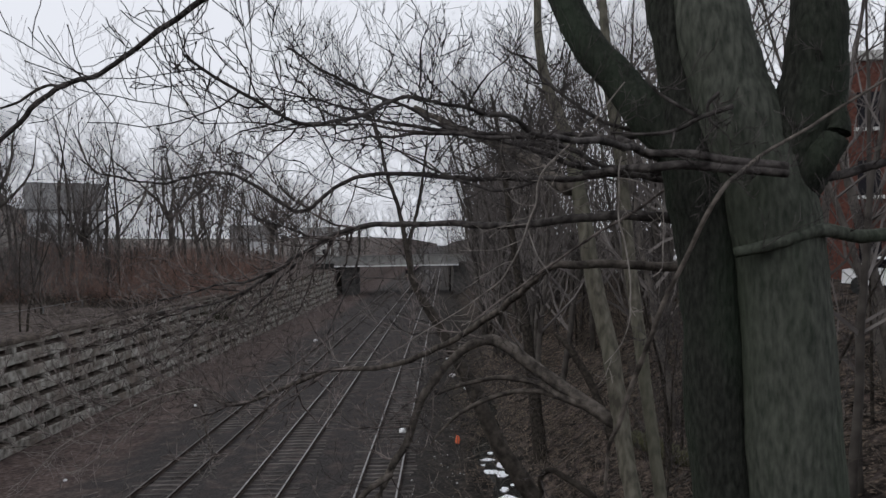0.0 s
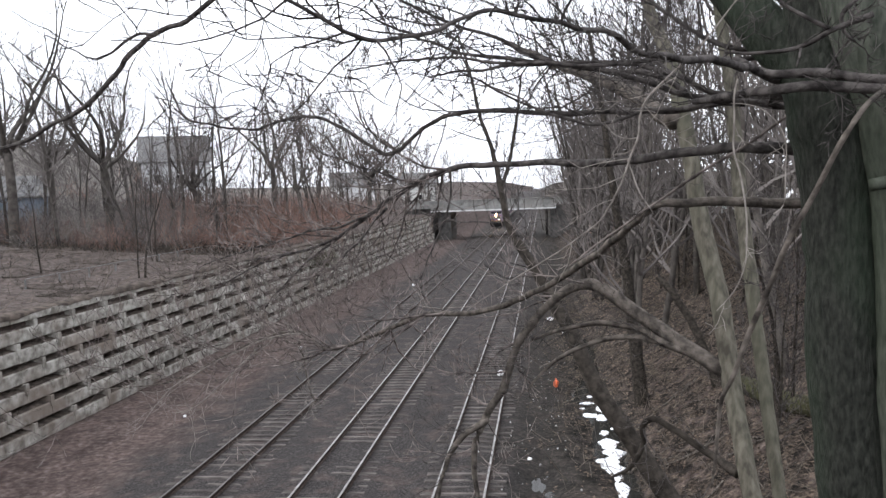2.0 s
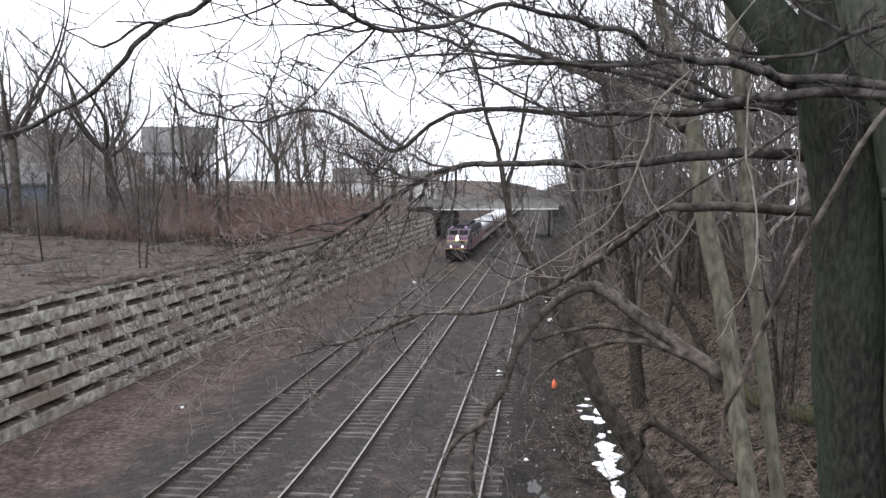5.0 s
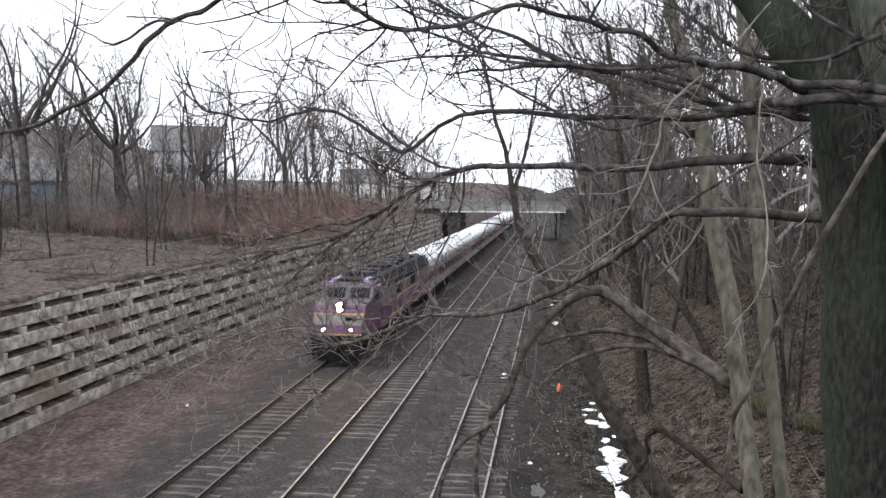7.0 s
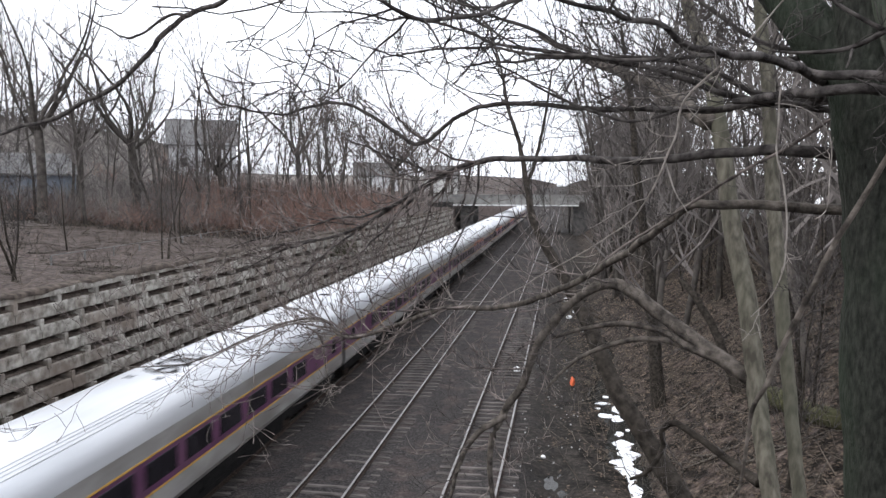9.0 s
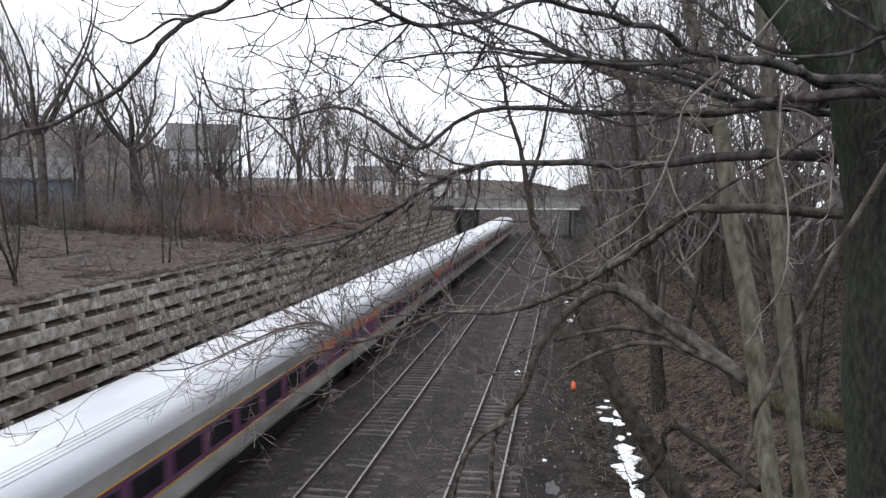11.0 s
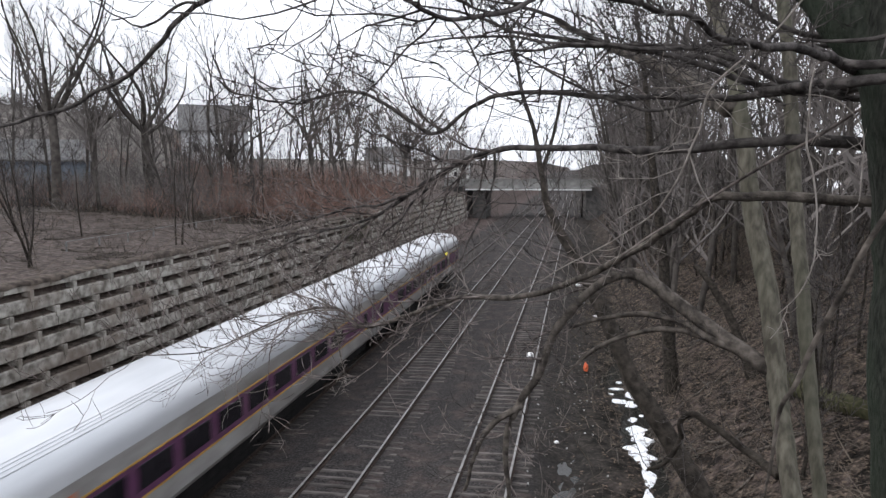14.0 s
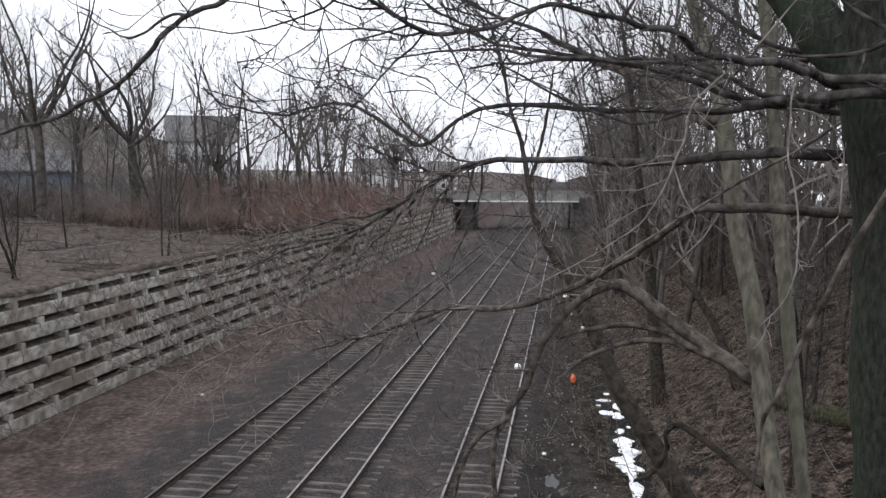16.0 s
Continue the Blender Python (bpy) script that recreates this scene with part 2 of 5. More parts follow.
def ground_material():
    """Grey ballast along the tracks, red-brown dirt beside it, leaf litter on the banks, with ragged borders."""
    m = bpy.data.materials.new("ballast_dirt_and_leaf_litter")
    m.use_nodes = True
    n, l = m.node_tree.nodes, m.node_tree.links
    bsdf = n["Principled BSDF"]
    bsdf.inputs["Roughness"].default_value = 0.95
    bsdf.inputs["Specular IOR Level"].default_value = 0.12
    geo = n.new("ShaderNodeNewGeometry")
    sep = n.new("ShaderNodeSeparateXYZ")
    l.new(geo.outputs["Position"], sep.inputs["Vector"])

    def noise_tex(scale, detail=6):
        t = n.new("ShaderNodeTexNoise")
        t.inputs["Scale"].default_value, t.inputs["Detail"].default_value = scale, detail
        l.new(geo.outputs["Position"], t.inputs["Vector"])
        return t.outputs["Fac"]

    def tones(fac, *stops):
        r = n.new("ShaderNodeValToRGB")
        while len(r.color_ramp.elements) < len(stops):
            r.color_ramp.elements.new(0.5)
        for e, (p, c) in zip(r.color_ramp.elements, stops):
            e.position, e.color = p, (*c, 1)
        l.new(fac, r.inputs["Fac"])
        return r.outputs["Color"]

    def math(op, a, b):
        k = n.new("ShaderNodeMath")
        k.operation = op
        for sock, v in zip(k.inputs, (a, b)):
            if isinstance(v, (int, float)):
                sock.default_value = v
            else:
                l.new(v, sock)
        return k.outputs["Value"]

    def mixed(f, a, b):
        k = n.new("ShaderNodeMix")
        k.data_type = "RGBA"
        l.new(f, k.inputs["Factor"])
        l.new(a, k.inputs["A"])
        l.new(b, k.inputs["B"])
        return k.outputs["Result"]

    def step(v, a, b):
        k = n.new("ShaderNodeMapRange")
        k.inputs["From Min"].default_value, k.inputs["From Max"].default_value = a, b
        l.new(v, k.inputs["Value"])
        return k.outputs["Result"]

    ballast = tones(noise_tex(16, 8), (0.34, (0.0165, 0.0152, 0.015)), (0.52, (0.0362, 0.0328, 0.0322)), (0.72, (0.08, 0.0735, 0.0715)))
    dirt = tones(noise_tex(5, 9), (0.35, (0.054, 0.039, 0.035)), (0.55, (0.094, 0.072, 0.0655)), (0.72, (0.148, 0.125, 0.115)))
    litter = tones(noise_tex(9, 9), (0.33, (0.011, 0.0092, 0.0078)), (0.52, (0.042, 0.0335, 0.0272)), (0.72, (0.128, 0.1, 0.08)))
    broad = noise_tex(0.5, 5)
    edge = math("ADD", sep.outputs["X"], math("MULTIPLY", math("SUBTRACT", broad, 0.5), 5.0))
    colour = mixed(step(edge, -15.6, -13.6), dirt, ballast)
    colour = mixed(step(edge, -0.6, 1.4), colour, litter)
    flat_soil = tones(noise_tex(4, 9), (0.35, (0.042, 0.034, 0.031)), (0.55, (0.084, 0.07, 0.064)), (0.72, (0.148, 0.13, 0.12)))
    colour = mixed(step(edge, -19.5, -23), colour, flat_soil)
    olive = tones(noise_tex(3, 9), (0.35, (0.1017, 0.09355, 0.08655)), (0.55, (0.1863, 0.1747, 0.1618)), (0.72, (0.3087, 0.2912, 0.2726)))
    colour = mixed(step(edge, -40, -50), colour, olive)
    colour = mixed(math("MULTIPLY", step(noise_tex(1.3, 5), 0.5, 0.66), 0.55), colour, dirt)
    mud = tones(noise_tex(7, 8), (0.36, (0.012, 0.011, 0.01)), (0.55, (0.026, 0.023, 0.02)), (0.72, (0.06, 0.052, 0.045)))
    wet = math("MULTIPLY", step(edge, -2.3, -1.2), step(edge, 3.4, 2.2))
    colour = mixed(math("MULTIPLY", wet, 0.75), colour, mud)
    patchy = tones(noise_tex(2.2, 8), (0.4, (0.12, 0.12, 0.12)), (0.5, (0.85, 0.85, 0.85)), (0.66, (1.6, 1.57, 1.55)))
    soft = tones(noise_tex(1.1, 9), (0.38, (0.68, 0.66, 0.66)), (0.5, (0.95, 0.93, 0.92)), (0.64, (1.22, 1.2, 1.18)))
    patchy = mixed(step(sep.outputs["X"], -3.0, -1.5), soft, patchy)
    both = n.new("ShaderNodeMix")
    both.data_type, both.blend_type = "RGBA", "MULTIPLY"
    off_bed = math("MAXIMUM", step(edge, -13.6, -15.6), step(edge, -0.6, 1.4))
    l.new(math("ADD", math("MULTIPLY", off_bed, 0.6), 0.25), both.inputs["Factor"])
    l.new(colour, both.inputs["A"])
    l.new(patchy, both.inputs["B"])
    colour = both.outputs["Result"]
    l.new(colour, bsdf.inputs["Base Color"])
    bump = n.new("ShaderNodeBump")
    bump.inputs["Strength"].default_value, bump.inputs["Distance"].default_value = 0.8, 0.05
    l.new(noise_tex(13, 6), bump.inputs["Height"])
    l.new(bump.outputs["Normal"], bsdf.inputs["Normal"])
    return m


# ---- building helpers ----
class Mesh:
    """Vertices and faces gathered piece by piece."""

    def __init__(self):
        self.v, self.f = [], []

    def box(self, x0, x1, y0, y1, z0, z1, bevel=0.0):
        b, k = bevel, len(self.v)
        if not b:
            self.v += [(x, y, z) for z in (z0, z1) for x, y in ((x0, y0), (x1, y0), (x1, y1), (x0, y1))]
            self.f += [tuple(k + i for i in q) for q in ((3, 2, 1, 0), (4, 5, 6, 7), (0, 1, 5, 4), (1, 2, 6, 5), (2, 3, 7, 6), (3, 0, 4, 7))]
            return self
        for z, s in ((z0, b), (z0 + b, 0), (z1 - b, 0), (z1, b)):
            self.v += [(x0 + s, y0 + s, z), (x1 - s, y0 + s, z), (x1 - s, y1 - s, z), (x0 + s, y1 - s, z)]
        self.f += [(k + 3, k + 2, k + 1, k), (k + 12, k + 13, k + 14, k + 15)]
        for r in range(3):
            for i in range(4):
                j = (i + 1) % 4
                self.f.append((k + 4 * r + i, k + 4 * r + j, k + 4 * r + 4 + j, k + 4 * r + 4 + i))
        return self

    def tube(self, path, radii, sides=6, cap=True):
        k, n = len(self.v), len(path)
        up = Vector((0.31, 0.17, 0.93))
        for i, p in enumerate(path):
            t = (path[min(i + 1, n - 1)] - path[max(i - 1, 0)]).normalized()
            a = t.cross(up)
            if a.length < 0.05:
                a = t.cross(Vector((1, 0, 0)))
            a.normalize()
            b = t.cross(a)
            for s in range(sides):
                w = 2 * math.pi * s / sides
                self.v.append(tuple(p + (a * math.cos(w) + b * math.sin(w)) * radii[i]))
        for i in range(n - 1):
            for s in range(sides):
                q = (s + 1) % sides
                self.f.append((k + i * sides + s, k + i * sides + q, k + (i + 1) * sides + q, k + (i + 1) * sides + s))
        if cap:
            self.f.append(tuple(k + s for s in reversed(range(sides))))
            self.f.append(tuple(k + (n - 1) * sides + s for s in range(sides)))
        return self

    def disc(self, c, axis, r, depth, sides=16):
        c, axis = Vector(c), Vector(axis)
        return self.tube([c, c + axis * depth], [r, r], sides)

    def sweep(self, profile, y0, y1, close=False, caps=False):
        """A profile of (x, z) along y."""
        k, n = len(self.v), len(profile)
        self.v += [(x, y, z) for y in (y0, y1) for x, z in profile]
        for i in range(n if close else n - 1):
            j = (i + 1) % n
            self.f.append((k + i, k + j, k + n + j, k + n + i))
        if caps:
            self.f += [tuple(k + i for i in reversed(range(n))), tuple(k + n + i for i in range(n))]
        return self

    def data(self, name, material, smooth=False, weld=False):
        me = bpy.data.meshes.new(name)
        me.from_pydata(self.v, [], self.f)
        if weld:
            bm = bmesh.new()
            bm.from_mesh(me)
            bmesh.ops.remove_doubles(bm, verts=bm.verts, dist=0.0005)
            bm.to_mesh(me)
            bm.free()
        me.materials.append(material)
        if smooth:
            me.shade_smooth()
        me.update()
        return me


def part(name, mesh, material, parent=None, label="", smooth=False):
    ob = new(name, mesh.data(name, material, smooth) if isinstance(mesh, Mesh) else mesh)
    if parent:
        ob.parent = parent
    return tagged(ob, label)


def thing(name, label, category, group="", kind="", at=None):
    ob = new(name)
    ob.empty_display_size = 0.3
    if at:
        ob.matrix_basis = at
    return tagged(ob, label, category, group, kind)


def smoothstep(a, b, x):
    t = min(1.0, max(0.0, (x - a) / (b - a)))
    return t * t * (3 - 2 * t)


# ---- the lie of the land: a railway cutting ----
TRACKS = (-10.9, -6.93, -2.62)
WALL_X, WALL_TOP, WALL_END = -19.75, 4.35, 137.0


def ditch_x(y):
    return 2.15 + 0.35 * math.sin(y * 0.33) + 0.2 * math.sin(y * 0.9)


def height(x, y):
    rough = 0.10 * noise.noise((x * 0.35, y * 0.35, 3)) + 0.05 * noise.noise((x * 1.3, y * 1.3, 7))
    if x < WALL_X - 0.86:
        z = WALL_TOP + 0.12 + 1.2 * smoothstep(-21, -48, x) if x > -48 else WALL_TOP + 1.15
        z += 3.2 * smoothstep(-50, -85, x) * (1 - smoothstep(122, 150, y)) + 4 * smoothstep(-90, -300, x) + 2.5 * rough
        z += 9.5 * smoothstep(-50, -74, x) * (1 - smoothstep(122, 146, y))
        near = smoothstep(WALL_END + 2, WALL_END + 14, y)
        z = z + near * 1.5
    elif x < 3.3:
        z = -0.27 + 0.6 * rough
        for c in TRACKS:
            z += 0.10 * (1 - smoothstep(1.3, 2.4, abs(x - c)))
        if x < -13.5:
            z -= 0.12 * smoothstep(-13.5, -15.5, x) - 0.12 * smoothstep(-16.5, -19.5, x)
        z -= 0.42 * math.exp(-((x - ditch_x(y)) / 0.75) ** 2) * (0.75 + 0.5 * noise.noise((0.3, y * 0.45, 0)))
        z += 0.3 * smoothstep(2.6, 3.3, x)
        z -= (0.26 + 0.3 * noise.noise((x * 2.2, y * 1.4, 5))) * math.exp(-((x + 0.3) / 0.62) ** 2 - ((y - 21.8) / 3.6) ** 2)
    else:
        z = 0.03 + 0.55 * (min(x, 15.5) - 3.3) + 1.6 * rough + 0.35 * noise.noise((x * 0.2, y * 0.15, 11))
        z += 10 * smoothstep(60, 300, x)
    if y < 16 and x > -3:
        bank = 6.9 - 0.8 * max(0.0, y - 1.9) - 0.9 * max(0.0, 0.9 - x)
        z = max(z, min(bank, 6.9) + rough)
    if y > 240:
        z += 3 * smoothstep(292, 325, y)
        z += 4 * smoothstep(250, 420, y) * (1 - smoothstep(14, 2, abs(x + 9 - (y - 240) * 0.12)) * 0.9)
    return z


def spaced(stops):
    out = []
    for a, b, step in stops:
        out += list(np.arange(a, b, step))
    return out + [stops[-1][1]]


gx = spaced([(-1500, -300, 300), (-300, -100, 40), (-100, -48, 6), (-48, -20.9, 1.2), (-20.9, -19.4, 0.1), (-19.4, -1.6, 0.55), (-1.6, 4.2, 0.2), (4.2, 18, 0.7),
             (18, 60, 6), (60, 300, 40), (300, 1500, 300)])
gy = spaced([(-300, -20, 40), (-20, 0, 4), (0, 45, 0.5), (45, 150, 1.5), (150, 450, 15), (450, 2000, 310)])
g = Mesh()
g.v = [(float(x), float(y), height(float(x), float(y))) for y in gy for x in gx]
w = len(gx)
g.f = [(j * w + i, j * w + i + 1, (j + 1) * w + i + 1, (j + 1) * w + i) for j in range(len(gy) - 1) for i in range(w - 1)]
ground = tagged(new("ground", g.data("ground", ground_material(), True)), "grey ballast, brown dirt and leaf-littered banks of a cutting", "ground", kind="structure")

wm = Mesh()
ys = [12 + 0.5 * i for i in range(70)]
for y in ys:
    c = ditch_x(y)
    wm.v += [(c - 1.0, y, -0.485), (c + 1.0, y, -0.485)]
wm.f = [(2 * i, 2 * i + 1, 2 * i + 3, 2 * i + 2) for i in range(len(ys) - 1)]
tagged(part("water", wm, water_mat), "still water standing in a trackside ditch", "water", kind="structure")


pm = Mesh()
pm.v = [(-0.3 + 0.95 * math.cos(a), 21.8 + 5.0 * math.sin(a), -0.472) for a in [2 * math.pi * i / 24 for i in range(24)]]
pm.f = [tuple(range(24))]
tagged(part("water", pm, water_mat), "dark shallow puddle beside the side track", "water", kind="structure")


# ---- railway tracks ----
def railway(cx, label, head):
    t = thing("railway_track", label, "track", kind="structure", at=pose(cx, 0, 0))
    rng = random.Random(int(cx * 10))
    for side in (-1, 1):
        r = Mesh()
        x = side * 0.755
        r.sweep([(x - 0.07, -0.15), (x - 0.07, -0.135), (x - 0.012, -0.115), (x - 0.012, -0.04), (x - 0.036, -0.03), (x - 0.036, -0.004)], -60, 292)
        r.sweep([(x + 0.036, -0.004), (x + 0.036, -0.03), (x + 0.012, -0.04), (x + 0.012, -0.115), (x + 0.07, -0.135), (x + 0.07, -0.15)], -60, 292)
        rail = part("rail", r, RUST, t)
        h = Mesh().sweep([(x - 0.036, -0.004), (x - 0.028, 0.0), (x + 0.028, 0.0), (x + 0.036, -0.004)], -60, 292)
        part("rail_head", h, head, rail, "worn running surface")
    return t


tracks = [railway(TRACKS[0], "main line track with rusty rails on weathered ties", DULL_STEEL),
          railway(TRACKS[1], "middle track with steel rails on timber ties", STEEL),
          railway(TRACKS[2], "disused side track with rotten ties and leaf litter", STEEL)]


# ---- crib retaining wall: staggered concrete courses ----
crib = thing("wall_crib", "stepped concrete crib retaining wall, stained and weedy", "retaining wall", kind="structure", at=pose(WALL_X, 0, 0))
COURSES, PITCH, BAY = 6, 0.78, 2.5
# Fill earth coloured near black, so the open gaps look deep in shade.
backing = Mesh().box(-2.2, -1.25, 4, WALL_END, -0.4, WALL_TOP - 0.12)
part("earth_backing", backing, mat("gap_shade_earth", (0.02, 0.017, 0.014), (0.055, 0.045, 0.038), 4, 0.95), crib, "earth behind the open courses, coloured dark for shade in the gaps")

# ---- far road bridge ----
bridge = thing("road_bridge", "concrete road bridge with a pale girder over the tracks", "bridge", kind="structure", at=pose(0, 142, 0))
part("deck", Mesh().box(-25, 20, -0.3, 10, 5.75, 6.3), CONCRETE, bridge)
part("girder", Mesh().box(-20.9, 2.6, -0.5, -0.3, 5.30, 5.75), CONCRETE, bridge, "grey edge girder")
part("girder_flange", Mesh().box(-20.9, 2.6, -0.75, -0.3, 5.05, 5.29), PALE_STEEL, bridge, "pale bottom flange")
part("girder", Mesh().box(-20.9, 2.6, 9.8, 10.1, 5.05, 5.75), DARK_CONCRETE, bridge)
part("parapet", Mesh().box(-25, 20, -0.32, -0.05, 6.3, 7.0).box(-25, 20, -0.42, 0.02, 7.0, 7.14), CONCRETE, bridge)
part("parapet", Mesh().box(-25, 20, 9.7, 10, 6.3, 7.05), CONCRETE, bridge)
part("pier", Mesh().box(-19.6, -17.2, 0.2, 9.4, -0.6, 5.04), DARK_CONCRETE, bridge, "dark stained concrete pier")
part("abutment", Mesh().box(-26, -20.6, 0.4, 9.6, -0.6, 5.74), DARK_CONCRETE, bridge)
part("abutment", Mesh().box(1.6, 6.0, 0.4, 9.6, -0.6, 5.74), DARK_CONCRETE, bridge)
for i in range(20):
    part("fence_post", Mesh().box(-24.8 + i * 2.3, -24.74 + i * 2.3, -0.2, -0.12, 7.1, 8.9), FENCE, bridge)
part("fence_rail", Mesh().box(-25, 19, -0.18, -0.14, 8.86, 8.92).box(-25, 19, -0.18, -0.14, 7.9, 7.94), FENCE, bridge)


# ---- train ----
def arc(hw, z_side, z_top, n=10, power=2.3):
    """The cross-section of a curved roof."""
    out = []
    for i in range(n + 1):
        a = math.pi * i / n
        cx, sz = math.cos(a), math.sin(a)
        out.append((hw * math.copysign(abs(cx) ** (2 / power), cx), z_side + (z_top - z_side) * abs(sz) ** (2 / power)))
    return out


def bogie(parent, y, wheelbase=2.6, r=0.46):
    b = part("bogie", Mesh().box(-1.12, -0.98, y - 1.75, y + 1.75, 0.42, 0.72, 0.04).box(0.98, 1.12, y - 1.75, y + 1.75, 0.42, 0.72, 0.04)
             .box(-1.0, 1.0, y - 0.3, y + 0.3, 0.4, 0.75), BLACK, parent)
    for dy in (-wheelbase / 2, wheelbase / 2):
        for x in (-0.80, 0.80):
            part("wheel", Mesh().disc((x - 0.07, y + dy, r), (1, 0, 0), r, 0.14, 20), RUST, b)
        part("axle", Mesh().disc((-0.8, y + dy, r), (1, 0, 0), 0.08, 1.6, 8), BLACK, b)


def coach(label, orange=(False, False), last=False, number=False, numeral_y=4.2):
    c = thing("passenger_coach", label, "train coach", "coaches of the train")
    L, y0 = 25.9, 0.12
    y1 = y0 + L - 0.34
    hw = 1.52
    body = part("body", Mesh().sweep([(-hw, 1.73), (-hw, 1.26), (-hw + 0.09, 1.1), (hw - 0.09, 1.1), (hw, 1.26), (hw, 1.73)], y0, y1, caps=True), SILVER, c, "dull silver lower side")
    # floor pan, plus an added low box that blocks light passing underneath
    part("floor_pan_and_light_block", Mesh().box(-1.3, 1.3, y0 + 0.4, y1 - 0.4, 0.72, 1.105).box(-1.15, 1.15, y0 + 6.0, y1 - 6.0, 0.30, 0.72), BLACK, body)
    for s in (-1, 1):
        band = part("side_band", Mesh().box(*sorted((s * 1.40, s * hw)), y0, y1, 1.78, 2.62), PURPLE, c, "purple window band")
        part("stripe", Mesh().box(*sorted((s * 1.40, s * (hw + 0.006))), y0, y1, 1.73, 1.78), YELLOW, band, "thin yellow stripe")
        part("stripe", Mesh().box(*sorted((s * 1.40, s * (hw + 0.006))), y0, y1, 2.62, 2.67), YELLOW, band, "thin yellow stripe")
        for i in range(9):
            y = y0 + 4.55 + i * 1.88
            part("window", Mesh().box(*sorted((s * 1.42, s * (hw + 0.012))), y, y + 1.42, 1.93, 2.52, 0.02), GLASS, band, "dark tinted window")
        for y in (y0 + 0.75, y1 - 1.65):
            part("door", Mesh().box(*sorted((s * 1.42, s * (hw + 0.01))), y, y + 0.9, 1.80, 2.60, 0.02), PURPLE, c)
            part("door_window", Mesh().box(*sorted((s * 1.44, s * (hw + 0.02))), y + 0.2, y + 0.7, 1.95, 2.5, 0.02), GLASS, c)
        for wanted, y in zip(orange, (y0 + 0.25, y1 - 4.35)):
            if wanted:
                part("panel", Mesh().box(*sorted((s * 1.44, s * (hw + 0.008))), y, y + 4.1, 2.46, 2.84), ORANGE, c, "orange painted panel above the purple band")
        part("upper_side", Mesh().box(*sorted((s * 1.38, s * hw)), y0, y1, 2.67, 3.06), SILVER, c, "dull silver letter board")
    prof = arc(hw, 3.06, 3.86, 18, 2.5)
    roof = Mesh().sweep(prof, y0 + 0.25, y1 - 0.25)
    # rounded ends
    for y, s, d in ((y0 + 0.25, 1, -1), (y1 - 0.25, 1, 1)):
        prev = [(x, y, z) for x, z in prof]
        for fr, dy in ((0.985, 0.12), (0.93, 0.2), (0.80, 0.25)):
            ring = [(x * (0.5 + 0.5 * fr), y + d * dy, 3.02 + (z - 3.02) * fr) for x, z in prof]
            a = len(roof.v)
            roof.v += prev + ring
            m = len(prof)
            for i in range(m - 1):
                q = (a + i, a + i + 1, a + m + i + 1, a + m + i)
                roof.f.append(q if d > 0 else tuple(reversed(q)))
            prev = ring
        a = len(roof.v)
        roof.v += prev
        roof.f.append(tuple(range(a, a + len(prev))))
    rf = part("roof", roof.data("roof", ROOF_WHITE, True, True), ROOF_WHITE, c, "pale silver curved roof", True)
    for x in (-1.14, -1.05, -0.96, -0.87, 0.87, 0.96, 1.05, 1.14):
        z = 3.06 + 0.80 * (1 - (abs(x) / hw) ** 2.5) ** (1 / 2.5)
        part("roof_rib", Mesh().sweep([(x - 0.02, z - 0.012), (x - 0.012, z + 0.009), (x + 0.012, z + 0.009), (x + 0.02, z - 0.012)], y0 + 0.6, y1 - 0.6), ROOF_WHITE, rf)
    part("roof_vent", Mesh().box(-0.2, 0.3, y0 + 1.6, y0 + 1.85, 3.83, 3.90, 0.02), BLACK, rf, "small dark roof vent")
    part("roof_vent", Mesh().box(-0.2, 0.3, y1 - 1.9, y1 - 1.65, 3.83, 3.90, 0.02), BLACK, rf, "small dark roof vent")
    for y, d in ((y0, -1), (y1, 1)):
        ends = Mesh().box(-hw + 0.02, hw - 0.02, *sorted((y, y - d * 0.1)), 1.12, 3.1)
        part("end_wall", ends, GREY if not last or d < 0 else PURPLE, c)
        part("end_door", Mesh().box(-0.45, 0.45, *sorted((y, y + d * 0.06)), 1.15, 3.0, 0.02), BLACK, c, "dark gangway door")
        part("coupler", Mesh().box(-0.12, 0.12, *sorted((y - d * 0.3, y + d * 0.17)), 0.75, 0.97, 0.02), BLACK, c)
    hoop = [(hw - 0.13, 1.2)] + arc(hw - 0.13, 3.06, 3.74, 10) + [(-hw + 0.13, 1.2)]
    for ya, yb in ((y0 - 0.25, y0 - 0.065), (y1 + 0.065, y1 + 0.25))[:1 if last else 2]:
        part("diaphragm", Mesh().sweep(hoop, ya, yb, close=True, caps=True), GREY, c, "grey gangway diaphragm")
    for y in (y0 + 3.6, y1 - 3.6):
        bogie(c, y)
    part("battery_box", Mesh().box(-1.25, 1.25, y0 + 8.5, y0 + 11.5, 0.40, 0.74, 0.03), BLACK, c)
    part("air_tank", Mesh().box(-1.2, 1.2, y0 + 13.5, y0 + 16.0, 0.46, 0.74, 0.05), BLACK, c)
    if last:
        part("marker_light", Mesh().box(hw, hw + 0.03, y1 - 6.2, y1 - 5.7, 2.74, 2.92, 0.01), MARKER, c, "lit yellow marker lamp")
    if number:
        txt = bpy.data.curves.new("roof_number", "FONT")
        txt.body, txt.size, txt.extrude, txt.align_x = number, 1.55, 0.004, "CENTER"
        t_ob = new("number_text", txt)
        dg = bpy.context.evaluated_depsgraph_get()
        me = bpy.data.meshes.new_from_object(t_ob.evaluated_get(dg))
        bpy.data.objects.remove(t_ob)
        for v in me.vertices:
            a, b = v.co.x, v.co.y - 0.55
            x, y = -b, a
